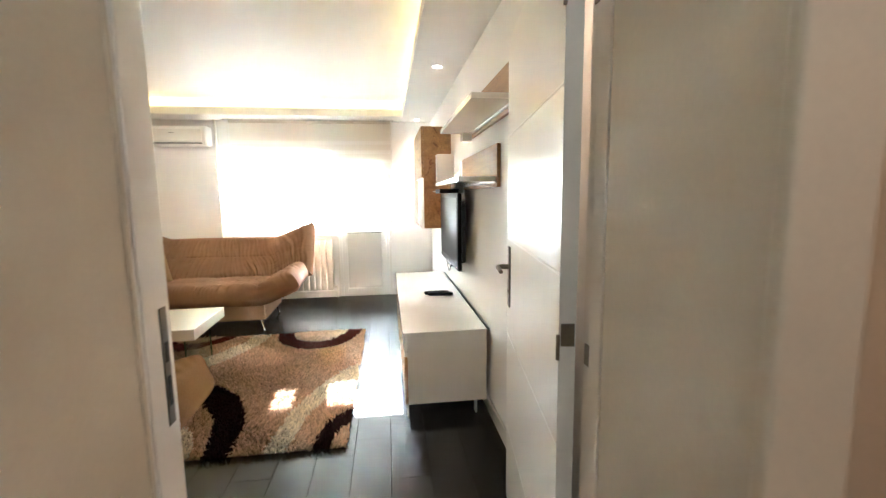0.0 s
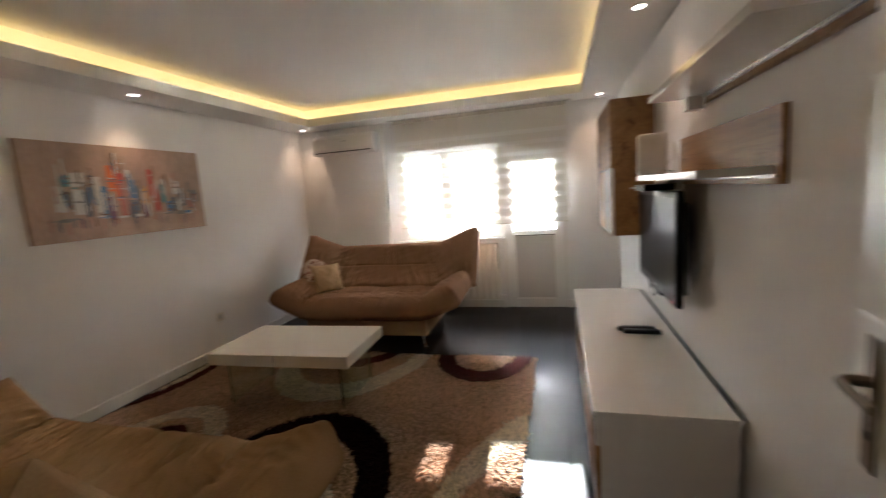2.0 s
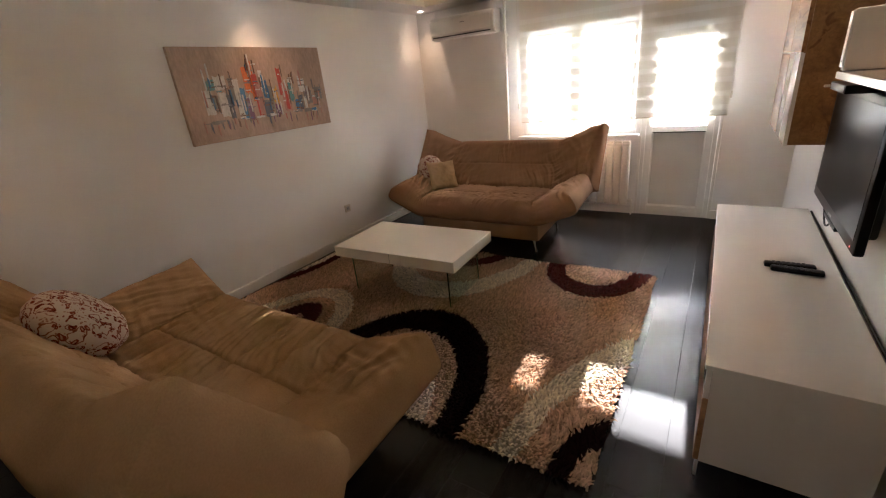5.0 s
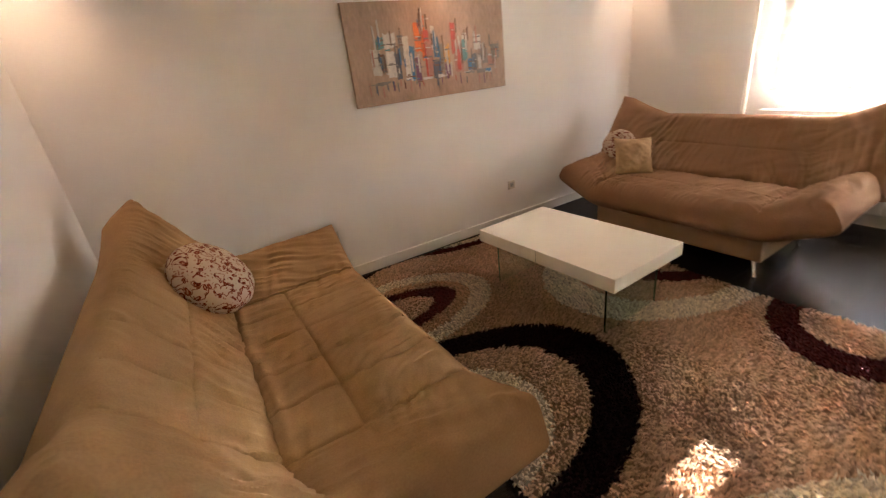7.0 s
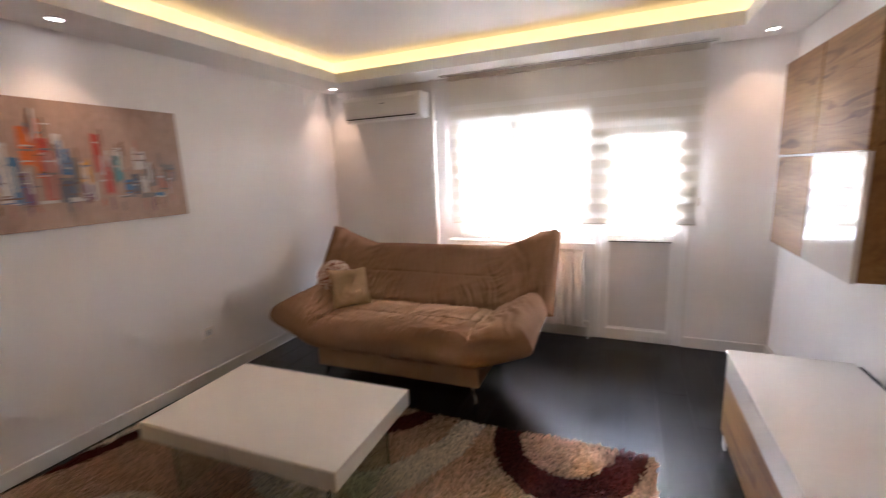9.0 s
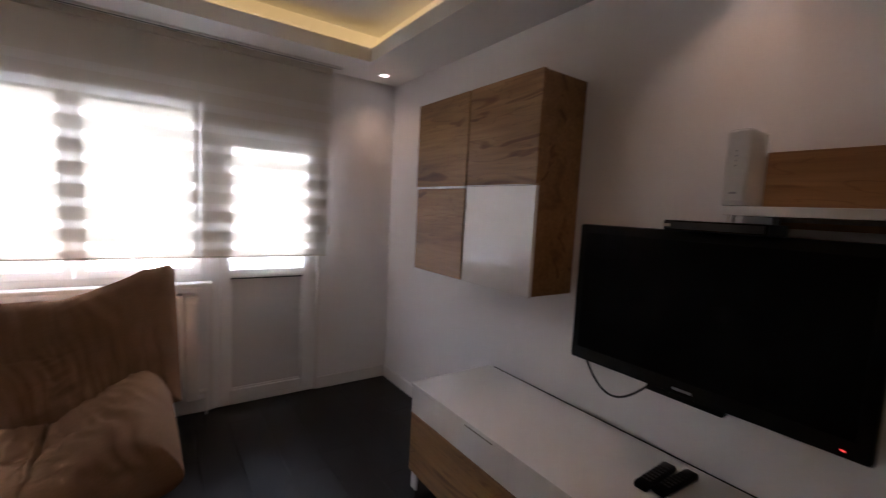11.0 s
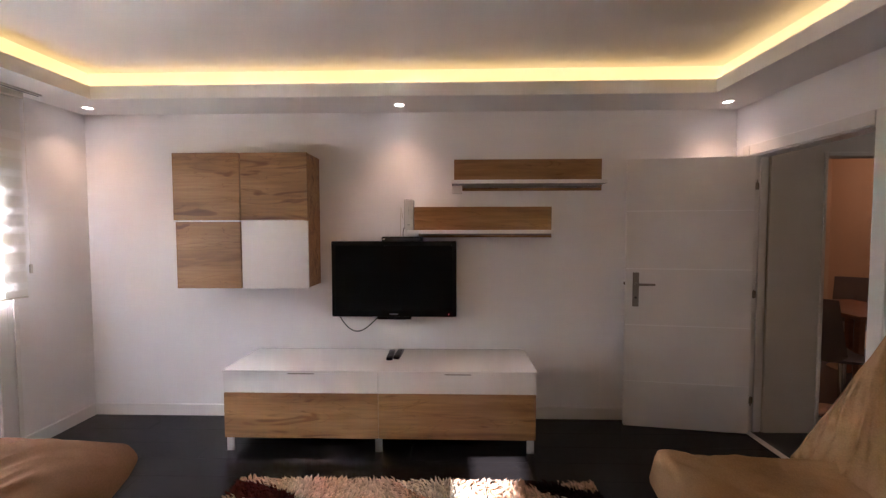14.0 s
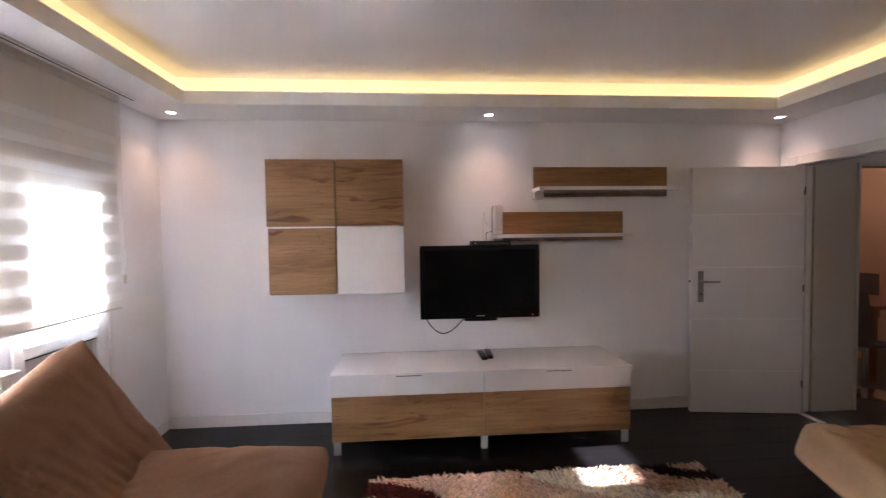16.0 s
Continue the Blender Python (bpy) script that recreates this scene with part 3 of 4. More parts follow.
blind(-2.605, -1.3725, -2.625)
blind(-1.366, -0.555, -0.545)
bm = cube(-2.66, -0.50, L - 0.16, L - 0.125, SOFFIT - 0.014, SOFFIT - 0.0005, bevel=0.003)
t = thing("curtain_track", Matrix.Translation((-1.6, L - 0.14, SOFFIT)), "slim white curtain track under the ceiling border", "curtain track")
rail = part("rail", bm, TRIM, t)
part("slot", cube(-2.65, -0.51, L - 0.147, L - 0.139, SOFFIT - 0.0155, SOFFIT - 0.0142), RUBBER, rail)

# radiator, pipes, air conditioner
rad = thing("radiator", Matrix.Translation((-1.8, L - 0.06, 0)), "white ribbed aluminium radiator under the window", "radiator")
rib = bmesh.new()
box(rib, -0.0392, 0.0392, -0.04, 0.04, 0.12, 0.80, 0.010)
box(rib, -0.030, 0.030, -0.052, -0.041, 0.15, 0.765, 0.006)
box(rib, -0.034, 0.034, -0.036, 0.036, 0.80, 0.815, 0.005)
rib_mesh = finish("section", rib, ENAMEL, True)
for k in range(11):
    o = new("section", rib_mesh)
    o.parent, o.location = rad, (0.38 - 0.08 * k, 0, 0)
part("valve", tube(tube(bmesh.new(), [(-1.378, L - 0.06, 0.16), (-1.335, L - 0.06, 0.16)], [0.014, 0.017]), [(-1.335, L - 0.06, 0.16), (-1.335, L - 0.06, 0.0)], 0.008), ENAMEL, rad, "small white radiator valve", True)
for z in (0.22, 0.72):
    part("bracket", cube(-1.95, -1.93, L - 0.022, L - 0.0005, z, z + 0.04), ENAMEL, rad)
pipe = thing("heating_pipe", Matrix.Translation((-2.79, L - 0.03, 0)), "white painted heating pipe running up the wall", "pipe")
part("riser", tube(bmesh.new(), [(-2.79, L - 0.035, 0.0), (-2.79, L - 0.035, SOFFIT)], 0.016, 14), ENAMEL, pipe, smooth=True)
for z in (0.5, 2.0):
    part("clip", cube(-2.812, -2.768, L - 0.03, L - 0.0005, z, z + 0.02, bevel=0.003), ENAMEL, pipe)
ac = thing("air_conditioner", Matrix.Translation((-3.24, L, 2.04)), "white wall-mounted air conditioner above the sofa", "air conditioner")
AX0, AX1, AZ0, AZ1 = -3.69, -2.845, 2.042, 2.285
prof = [(L - 0.0005, AZ0 + 0.02), (L - 0.12, AZ0), (L - 0.175, AZ0 + 0.012), (L - 0.20, AZ0 + 0.05), (L - 0.205, AZ0 + 0.13), (L - 0.195, AZ1 - 0.03), (L - 0.175, AZ1), (L - 0.0005, AZ1)]
part("casing", tube_rings(bmesh.new(), [[Vector((x, yy + d * (L - yy > 0.01), zz)) for yy, zz in prof] for x, d in ((AX0, 0.012), (AX0 + 0.012, 0), (AX1 - 0.012, 0), (AX1, 0.012))]), PVC, ac, smooth=True)
part("louvre", box(bmesh.new(), AX0 + 0.04, AX1 - 0.05, -0.03, 0.03, -0.003, 0.003, 0.002, pose(0, L - 0.155, AZ0 + 0.012, -22)), PVC, ac)
part("outlet_slot", box(bmesh.new(), AX0 + 0.035, AX1 - 0.045, -0.006, 0.006, -0.002, 0.002, 0.0, pose(0, L - 0.197, AZ0 + 0.034, -60)), GREYDARK, ac)
part("front_panel", cube(AX0 + 0.006, AX1 - 0.045, L - 0.2085, L - 0.2045, AZ0 + 0.055, AZ1 - 0.04, bevel=0.0015), PVC, ac)
part("maker_mark", cube(-3.27, -3.21, L - 0.2095, L - 0.2087, AZ0 + 0.155, AZ0 + 0.164), GREYTEXT, ac)
part("drain_tube", tube(bmesh.new(), [(AX0 + 0.04, L - 0.02, AZ0 + 0.02), (AX0 - 0.012, L - 0.02, AZ0 + 0.04), (AX0 - 0.02, L - 0.02, AZ0 + 0.12), (AX0 - 0.02, L - 0.02, SOFFIT)], 0.008), PVC, ac, smooth=True)

# spots
for x, y in SPOTS:
    t = thing("ceiling_spot", Matrix.Translation((x, y, SOFFIT)), "small round recessed spotlight, switched on", "spotlight", "recessed ceiling spots")
    part("ring", lathe(bmesh.new(), (x, y, SOFFIT), ((0.032, -0.0005), (0.043, -0.0005), (0.042, -0.004), (0.034, -0.006), (0.032, -0.004))), TRIM, t, smooth=True)
    part("lens", lathe(bmesh.new(), (x, y, SOFFIT), ((0.030, -0.0042), (0.031, -0.003), (0.031, -0.0006))), SPOTGLOW, t)


# ---- television wall ----
UX, UY0, UY1, UZ0, UZ1 = -0.545, 1.595, 3.68, 0.092, 0.555
unit = thing("tv_cabinet", Matrix.Translation((-0.28, 2.64, 0)), "low white gloss television cabinet with oak lower fronts", "tv cabinet")
part("top", cube(UX - 0.006, -0.028, UY0 - 0.004, UY1 + 0.004, UZ1 - 0.018, UZ1, bevel=0.002), GLOSS, unit)
body = part("body", cube(UX + 0.02, -0.03, UY0, UY1, UZ0, UZ1 - 0.0185, bevel=0.001), GLOSS, unit)
UM = 2.64
for y0, y1, hy in ((UY0 + 0.002, UM - 0.0015, 2.11), (UM + 0.0015, UY1 - 0.002, 3.155)):
    d = part("drawer", cube(UX, UX + 0.0195, y0, y1, 0.402, UZ1 - 0.020, bevel=0.0015), GLOSS, unit)
    part("grip", cube(UX - 0.0052, UX + 0.004, hy - 0.087, hy + 0.087, UZ1 - 0.0245, UZ1 - 0.0185, bevel=0.001), STEEL, d, "thin brushed metal grip")
    part("flap_door", cube(UX, UX + 0.0195, y0, y1, UZ0 + 0.002, 0.399, bevel=0.0015), OAK, unit, "sawn oak veneer flap front")
for y in (UY0 + 0.035, UM, UY1 - 0.035):
    for x in (UX + 0.01, -0.10):
        part("leg", cube(x, x + 0.012, y - 0.024, y + 0.024, 0.0, UZ0 - 0.0005, bevel=0.0015), ALUMINIUM, unit, "flat satin aluminium foot")
bm = tube(bmesh.new(), [(-0.012, UY0 + 0.02, 0.545), (-0.012, UY1 - 0.02, 0.545)], 0.006, 8)
t = thing("wall_cable", Matrix.Translation((-0.012, 2.6, 0.545)), "dark cable running along behind the cabinet", "cable")
part("wire", bm, RUBBER, t)

CX, CY0, CY1, CZ0, CZ1 = -0.288, 3.185, 4.155, 1.07, 2.037
cab = thing("wall_cabinet", Matrix.Translation((0, 3.67, CZ0)), "square oak wall cabinet with one white gloss door", "wall cabinet")
part("back_panel", cube(-0.02, -0.0005, CY0 + 0.0185, CY1 - 0.0185, CZ0 + 0.0185, CZ1 - 0.0185), OAKSIDE, cab)
for word, y0, y1, z0, z1 in (("side_panel", CY0, CY0 + 0.018, CZ0, CZ1), ("side_panel", CY1 - 0.018, CY1, CZ0, CZ1), ("bottom_panel", CY0 + 0.018, CY1 - 0.018, CZ0, CZ0 + 0.018), ("top_panel", CY0 + 0.018, CY1 - 0.018, CZ1 - 0.018, CZ1)):
    part(word, cube(CX + 0.021, -0.0005, y0, y1, z0, z1), OAKSIDE, cab)
CYM, CZM = 3.668, 1.552
for y0, y1, z0, z1, m, w in ((CYM + 0.005, CY1 + 0.003, CZM + 0.008, CZ1 + 0.002, OAK, ""), (CY0 - 0.002, CYM - 0.005, CZM + 0.008, CZ1 + 0.002, OAK, ""),
                             (CYM + 0.005, CY1 - 0.012, CZ0 - 0.004, CZM - 0.008, OAK, ""), (CY0 - 0.004, CYM - 0.005, CZ0 - 0.004, CZM + 0.002, GLOSS, "plain white gloss door")):
    part("door", cube(CX, CX + 0.0195, y0, y1, z0, z1, bevel=0.0015), m, cab, w)
part("grip_rail", cube(CX - 0.004, CX + 0.015, CYM + 0.004, CY1 - 0.03, CZM - 0.006, CZM + 0.006, bevel=0.001), GLOSS, cab, "white grip rail")
part("end_cap", cube(CX - 0.004, CX + 0.015, CY1 - 0.02, CY1 + 0.002, CZM - 0.006, CZM + 0.006, bevel=0.001), GLOSS, cab)
part("grip_rail", cube(CX - 0.004, CX + 0.015, CY0 + 0.03, CYM - 0.008, CZM + 0.003, CZM + 0.0075, bevel=0.001), GLOSS, cab, "white grip rail")


def wall_shelf(y0, y1, z0, z1, zs):
    s = thing("wall_shelf", Matrix.Translation((0, (y0 + y1) / 2, z0)), "oak back board with a white shelf on the wall", "shelf", "floating wall shelves")
    part("back_board", cube(-0.021, -0.0005, y0, y1, z0, z1, bevel=0.001), OAK, s, "sawn oak back board")
    part("shelf_board", cube(-0.235, -0.0215, y0 + 0.03, y1 + 0.018, zs - 0.027, zs, bevel=0.002), GLOSS, s, "white gloss shelf board")
    part("under_rail", cube(-0.033, -0.0215, y0 + 0.005, y1 - 0.07, zs - 0.039, zs - 0.0275, bevel=0.002), STEEL, s)
    part("end_bracket", cube(-0.09, -0.0215, y1 - 0.062, y1 + 0.014, zs - 0.085, zs - 0.0275, bevel=0.002), GLOSS, s, "white end bracket")


wall_shelf(1.012, 2.135, 1.785, 2.024, 1.845)
wall_shelf(1.388, 2.467, 1.427, 1.663, 1.485)
rt = thing("router", Matrix.Translation((-0.13, 2.432, 1.485)), "white upright modem router standing on the shelf", "router")
part("case", cube(-0.228, -0.09, 2.432, 2.497, 1.4852, 1.708, bevel=0.010), GLOSS, rt, smooth=True)
part("front_cover", cube(-0.2308, -0.2282, 2.440, 2.489, 1.50, 1.70, bevel=0.001), TRIM, rt)
part("maker_mark", cube(-0.2318, -0.2309, 2.456, 2.474, 1.52, 1.526), GREYTEXT, rt)
for k in range(4):
    part("light", cube(-0.2318, -0.2309, 2.463, 2.467, 1.60 + 0.014 * k, 1.604 + 0.014 * k), GREYTEXT, rt)
t = thing("router_cable", Matrix.Translation((-0.05, 2.54, 1.45)), "thin looped cables beside the router", "cable")
part("lead", tube(bmesh.new(), [(-0.092, 2.49, 1.53), (-0.035, 2.53, 1.58), (-0.03, 2.545, 1.66), (-0.02, 2.55, 1.60), (-0.02, 2.55, 1.46), (-0.03, 2.545, 1.38), (-0.06, 2.53, 1.36)], 0.0028, 6), SOCKET, t, smooth=True)
part("lead", tube(bmesh.new(), [(-0.092, 2.49, 1.51), (-0.04, 2.525, 1.50), (-0.03, 2.53, 1.46), (-0.05, 2.525, 1.41)], 0.0028, 6), RUBBER, t, smooth=True)

TVX, TY0, TY1, TZ0, TZ1 = -0.122, 2.117, 3.065, 0.826, 1.402
tv = thing("television", Matrix.Translation((-0.06, 2.59, TZ0)), "black flat television mounted on the wall, switched off", "television")
part("bezel", cube(TVX, TVX + 0.035, TY0, TY1, TZ0, TZ1, bevel=0.010), BLACK, tv, smooth=True)
part("screen", cube(TVX - 0.0012, TVX - 0.0002, TY0 + 0.035, TY1 - 0.035, TZ0 + 0.055, TZ1 - 0.035), SCREEN, tv, "dark unlit screen")
part("back_cover", cube(TVX + 0.0352, TVX + 0.075, TY0 + 0.06, TY1 - 0.06, TZ0 + 0.05, TZ1 - 0.06, bevel=0.015), GREYDARK, tv)
part("lower_lip", cube(TVX - 0.001, TVX + 0.034, 2.46, 2.72, TZ0 - 0.020, TZ0 + 0.004, bevel=0.008), BLACK, tv)
part("wall_mount", cube(TVX + 0.0752, -0.0005, 2.42, 2.76, 0.98, 1.22, bevel=0.002), GREYDARK, tv)
part("maker_mark", cube(TVX - 0.0022, TVX - 0.0014, 2.56, 2.625, TZ0 + 0.018, TZ0 + 0.027), GREYTEXT, tv)
part("standby_light", cube(TVX - 0.0022, TVX - 0.0012, TY0 + 0.055, TY0 + 0.064, TZ0 + 0.02, TZ0 + 0.025), REDLED, tv, "small red standby light")
sb = thing("set_top_box", Matrix.Translation((-0.13, 2.52, TZ1)), "flat black receiver box lying on the television", "receiver")
part("case", cube(-0.215, -0.065, 2.37, 2.665, TZ1 + 0.0005, TZ1 + 0.034, bevel=0.004), BLACK, sb)
part("front", cube(-0.2165, -0.2152, 2.38, 2.655, TZ1 + 0.006, TZ1 + 0.029), GREYDARK, sb)
part("usb_plug", cube(-0.24, -0.217, 2.64, 2.655, TZ1 + 0.012, TZ1 + 0.022, bevel=0.002), SOCKET, sb)
t = thing("television_cable", Matrix.Translation((-0.06, 2.87, 0.70)), "black cable hanging in a loop below the television", "cable")
part("loop", tube(bmesh.new(), [(-0.075, 3.02 - 0.31 * k / 16, 0.84 - 0.125 * math.sin(math.pi * min(1, (k / 16) ** 0.85)) - 0.01) for k in range(17)], 0.0045, 8), RUBBER, t, smooth=True)
for y, x0, turn in ((2.60, -0.325, 2), (2.545, -0.30, -3)):
    r = thing("remote_control", pose(x0 + 0.1, y, UZ1, 0, 0, turn), "black remote control lying on the white cabinet", "remote control", "remotes")
    m = PLACE[r]
    part("case", box(bmesh.new(), -0.105, 0.105, -0.024, 0.024, 0.0005, 0.024, 0.009, m), BLACK, r, smooth=True)
    for i in range(7):
        for j in range(3):
            part("key", box(bmesh.new(), -0.07 + 0.02 * i, -0.058 + 0.02 * i, -0.016 + 0.012 * j, -0.008 + 0.012 * j, 0.0242, 0.0262, 0.0008, m), GREYDARK, r)


# ---- painting, sockets, switch ----
PY0, PY1, PZ0, PZ1 = 1.832, 3.250, 1.314, 2.008
art = thing("painting", Matrix.Translation((-W, 2.55, PZ0)), "canvas painting of a bright city skyline in oils", "painting")
CANVAS = shader("painted_canvas_ground", (0.40, 0.285, 0.215), rough=0.7, vary=0.30, big=3.0, fine=45, bump=0.5, stretch=(1, 1.6, 0.5), dist=0.002)
part("canvas", cube(-W + 0.0006, -W + 0.032, PY0, PY1, PZ0, PZ1, bevel=0.003), CANVAS, art)
PAINTS = {"white": (0.58, 0.56, 0.53), "grey": (0.20, 0.18, 0.17), "orange": (0.62, 0.14, 0.02), "red": (0.42, 0.05, 0.03), "blue": (0.05, 0.16, 0.34), "teal": (0.10, 0.24, 0.26),
          "violet": (0.16, 0.07, 0.14), "yellow": (0.66, 0.34, 0.04), "slate": (0.09, 0.10, 0.14), "rose": (0.42, 0.20, 0.16), "umber": (0.16, 0.08, 0.05)}
PAINT = {k: shader("oil_paint_" + k, c, rough=0.45, vary=0.35, big=14, fine=120, bump=0.6, stretch=(1, 1, 0.35), dist=0.003) for k, c in PAINTS.items()}
rnd = random.Random(11)
PW, PHT = PY1 - PY0, PZ1 - PZ0
LAYER = [0.0]


def stroke(colour, u0, u1, v0, v1, ragged=0.012):
    """A dab of paint with ragged ends; u along the canvas, v up it."""
    n = max(3, int((u1 - u0) / 0.006))
    LAYER[0] += 0.00002
    back, front = -W + 0.0316, -W + 0.0322 + LAYER[0]
    low = [PZ0 + PHT * (v0 + rnd.uniform(-ragged, ragged)) for k in range(n + 1)]
    top = [PZ0 + PHT * (v1 + rnd.uniform(-ragged, ragged)) for k in range(n + 1)]
    ring = [(PY0 + PW * (u0 + (u1 - u0) * k / n), low[k]) for k in range(n + 1)] + [(PY0 + PW * (u0 + (u1 - u0) * k / n), top[k]) for k in range(n, -1, -1)]
    bm = bmesh.new()
    fr, bk = [bm.verts.new((front, y, z)) for y, z in ring], [bm.verts.new((back, y, z)) for y, z in ring]
    m = len(ring)
    for k in range(n):
        bm.faces.new((fr[k], fr[k + 1], fr[m - 2 - k], fr[m - 1 - k]))
        bm.faces.new((bk[k + 1], bk[k], bk[m - 1 - k], bk[m - 2 - k]))
    for k in range(m):
        bm.faces.new((fr[(k + 1) % m], fr[k], bk[k], bk[(k + 1) % m]))
    part("paint_stroke", bm, PAINT[colour], art)


TOWERS = (("white", .12, .17, .30, .56), ("grey", .17, .20, .34, .50), ("white", .20, .27, .56, .70), ("teal", .155, .20, .56, .66), ("white", .205, .255, .26, .52), ("slate", .255, .285, .24, .50),
          ("grey", .285, .315, .42, .68), ("white", .31, .345, .22, .66), ("blue", .345, .375, .20, .56), ("violet", .37, .405, .20, .44), ("orange", .385, .43, .50, .78), ("orange", .425, .455, .40, .84),
          ("red", .44, .475, .22, .70), ("rose", .45, .49, .24, .60), ("white", .49, .515, .50, .74), ("blue", .50, .535, .42, .62), ("slate", .485, .54, .20, .40), ("grey", .535, .56, .28, .56),
          )
TOWERS_EAST = (("yellow", .565, .59, .36, .52), ("violet", .565, .60, .20, .34), ("red", .62, .65, .44, .76), ("rose", .635, .69, .24, .58), ("red", .65, .675, .26, .50), ("teal", .69, .725, .36, .58),
          ("white", .695, .735, .58, .64), ("blue", .725, .76, .24, .36), ("slate", .755, .785, .24, .42), ("white", .775, .825, .46, .62), ("white", .80, .82, .24, .40), ("grey", .83, .87, .30, .46), ("rose", .87, .93, .26, .40), ("grey", .90, .96, .34, .50))
for c, u0, u1, v0, v1 in TOWERS + TOWERS_EAST:
    stroke(c, u0, u1, v0, v1)
    for k in range(3):
        v = rnd.uniform(v0, v1)
        stroke(rnd.choice(("white", "grey", c, "umber")), u0 + rnd.uniform(-.006, .01), u1 + rnd.uniform(-.012, .006), v, v + rnd.uniform(.008, .02), 0.004)
for k in range(26):
    u = rnd.uniform(.08, .94)
    stroke(rnd.choice(("umber", "violet", "red", "rose", "slate", "grey")), u, u + rnd.uniform(.004, .010), rnd.uniform(.08, .16), rnd.uniform(.18, .24), 0.02)
for k in range(14):
    u = rnd.uniform(.08, .86)
    stroke(rnd.choice(("white", "white", "blue", "grey")), u, u + rnd.uniform(.03, .08), .205 + rnd.uniform(-.01, .02), .22 + rnd.uniform(-.005, .02), 0.005)
for k in range(130):
    c, u0, u1, v0, v1 = rnd.choice(TOWERS + TOWERS_EAST)
    u, v = rnd.uniform(u0 - .012, u1 + .004), rnd.uniform(v0 - .04, v1 - .02)
    tone = rnd.choice(("white", "white", "grey", "slate", "umber", "rose", c, "blue" if u < .6 else "grey"))
    if k % 3:
        stroke(tone, u, u + rnd.uniform(.003, .009), v, v + rnd.uniform(.05, .22), 0.014)
    else:
        stroke(tone, u, u + rnd.uniform(.014, .035), v, v + rnd.uniform(.006, .014), 0.004)
for u, v in ((.43, .92), (.465, .86), (.655, .80), (.30, .74), (.24, .72), (.71, .68)):
    stroke("umber", u, u + .004, v - .14, v, 0.01)


def socket(x, y, z):
    s = thing("wall_socket", Matrix.Translation((x, y, z)), "cream plastic wall socket low on the wall", "socket", "wall sockets")
    part("plate", cube(x + 0.0005, x + 0.010, y - 0.041, y + 0.041, z - 0.041, z + 0.041, bevel=0.004), SOCKET, s)
    cup = part("cup", box(bmesh.new(), x + 0.0102, x + 0.0112, y - 0.022, y + 0.022, z - 0.022, z + 0.022, 0.0), GREYTEXT, s)
    for d in (-0.009, 0.009):
        part("pin_hole", cube(x + 0.0113, x + 0.0119, y + d - 0.003, y + d + 0.003, z - 0.003, z + 0.003), RUBBER, cup)


socket(-W, 3.285, 0.388)
socket(-W, 1.445, 0.392)
s = thing("light_switch", Matrix.Translation((-1.313, 0, 1.33)), "cream double light switch beside the doorway", "switch")
part("plate", cube(-1.387, -1.24, 0.0005, 0.011, 1.33, 1.41, bevel=0.004), SOCKET, s)
part("surround", cube(-1.372, -1.255, 0.0112, 0.0135, 1.343, 1.397, bevel=0.001), GREYTEXT, s)
for x in (-1.348, -1.3135, -1.279):
    part("rocker", cube(x - 0.0155, x + 0.0155, 0.0137, 0.0175, 1.349, 1.391, bevel=0.002), TRIM, s)
# ---- coffee table ----
TM = pose(-2.611, 2.600, 0, 0, 0, 2.2)
tab = thing("coffee_table", TM, "low white lacquered coffee table on glass legs", "coffee table")
part("tabletop", box(bmesh.new(), -0.552, 0.552, -0.325, 0.325, 0.352, 0.437, 0.004, TM), TABLEWHITE, tab)
part("drawer_line", box(bmesh.new(), -0.004, -0.002, -0.3258, -0.3251, 0.356, 0.433, 0.0, TM), GREYDARK, tab, "fine dark joint in the apron")
for x in (-0.45, 0.45):
    leg = part("leg", box(bmesh.new(), x - 0.006, x + 0.006, -0.245, 0.245, 0.022, 0.3515, 0.001, TM), TABLEGLASS, tab, "clear green-edged glass panel leg")
    for y in (-0.2485, 0.2455):
        part("edge", box(bmesh.new(), x - 0.0058, x + 0.0058, y, y + 0.003, 0.022, 0.3515, 0.0008, TM), GLASSEDGE, leg, "dark green polished glass edge")


# ---- rug ----
RX0, RX1, RY0, RY1 = -3.90, -0.885, 1.335, 3.385
SHADES = {"sand": (0.63, 0.43, 0.285), "cream": (0.84, 0.76, 0.60), "dark": (0.018, 0.007, 0.007), "maroon": (0.085, 0.016, 0.012)}
# rings of the pattern: shade, centre, outer half-axes, inner half-axes
RINGS = (("cream", -3.19, 1.50, .46, .78, .345, .62), ("maroon", -3.20, 1.50, .25, .52, .15, .34), ("dark", -2.12, 1.30, .63, 1.00, .475, .72), ("cream", -2.10, 1.30, .39, .46, .24, .28),
         ("dark", -4.00, 1.42, .17, .34, .07, .18), ("cream", -2.50, 3.42, .70, .98, .53, .70), ("maroon", -2.50, 3.45, .37, .42, .24, .24),
         ("cream", -0.52, 1.20, .81, 1.42, .69, 1.16), ("dark", -0.80, 1.25, .28, .50, .185, .33), ("maroon", -1.32, 3.43, .41, .53, .27, .33), ("maroon", -4.06, 2.74, .32, .70, .22, .55), ("cream", -4.06, 2.74, .22, .55, .10, .3))


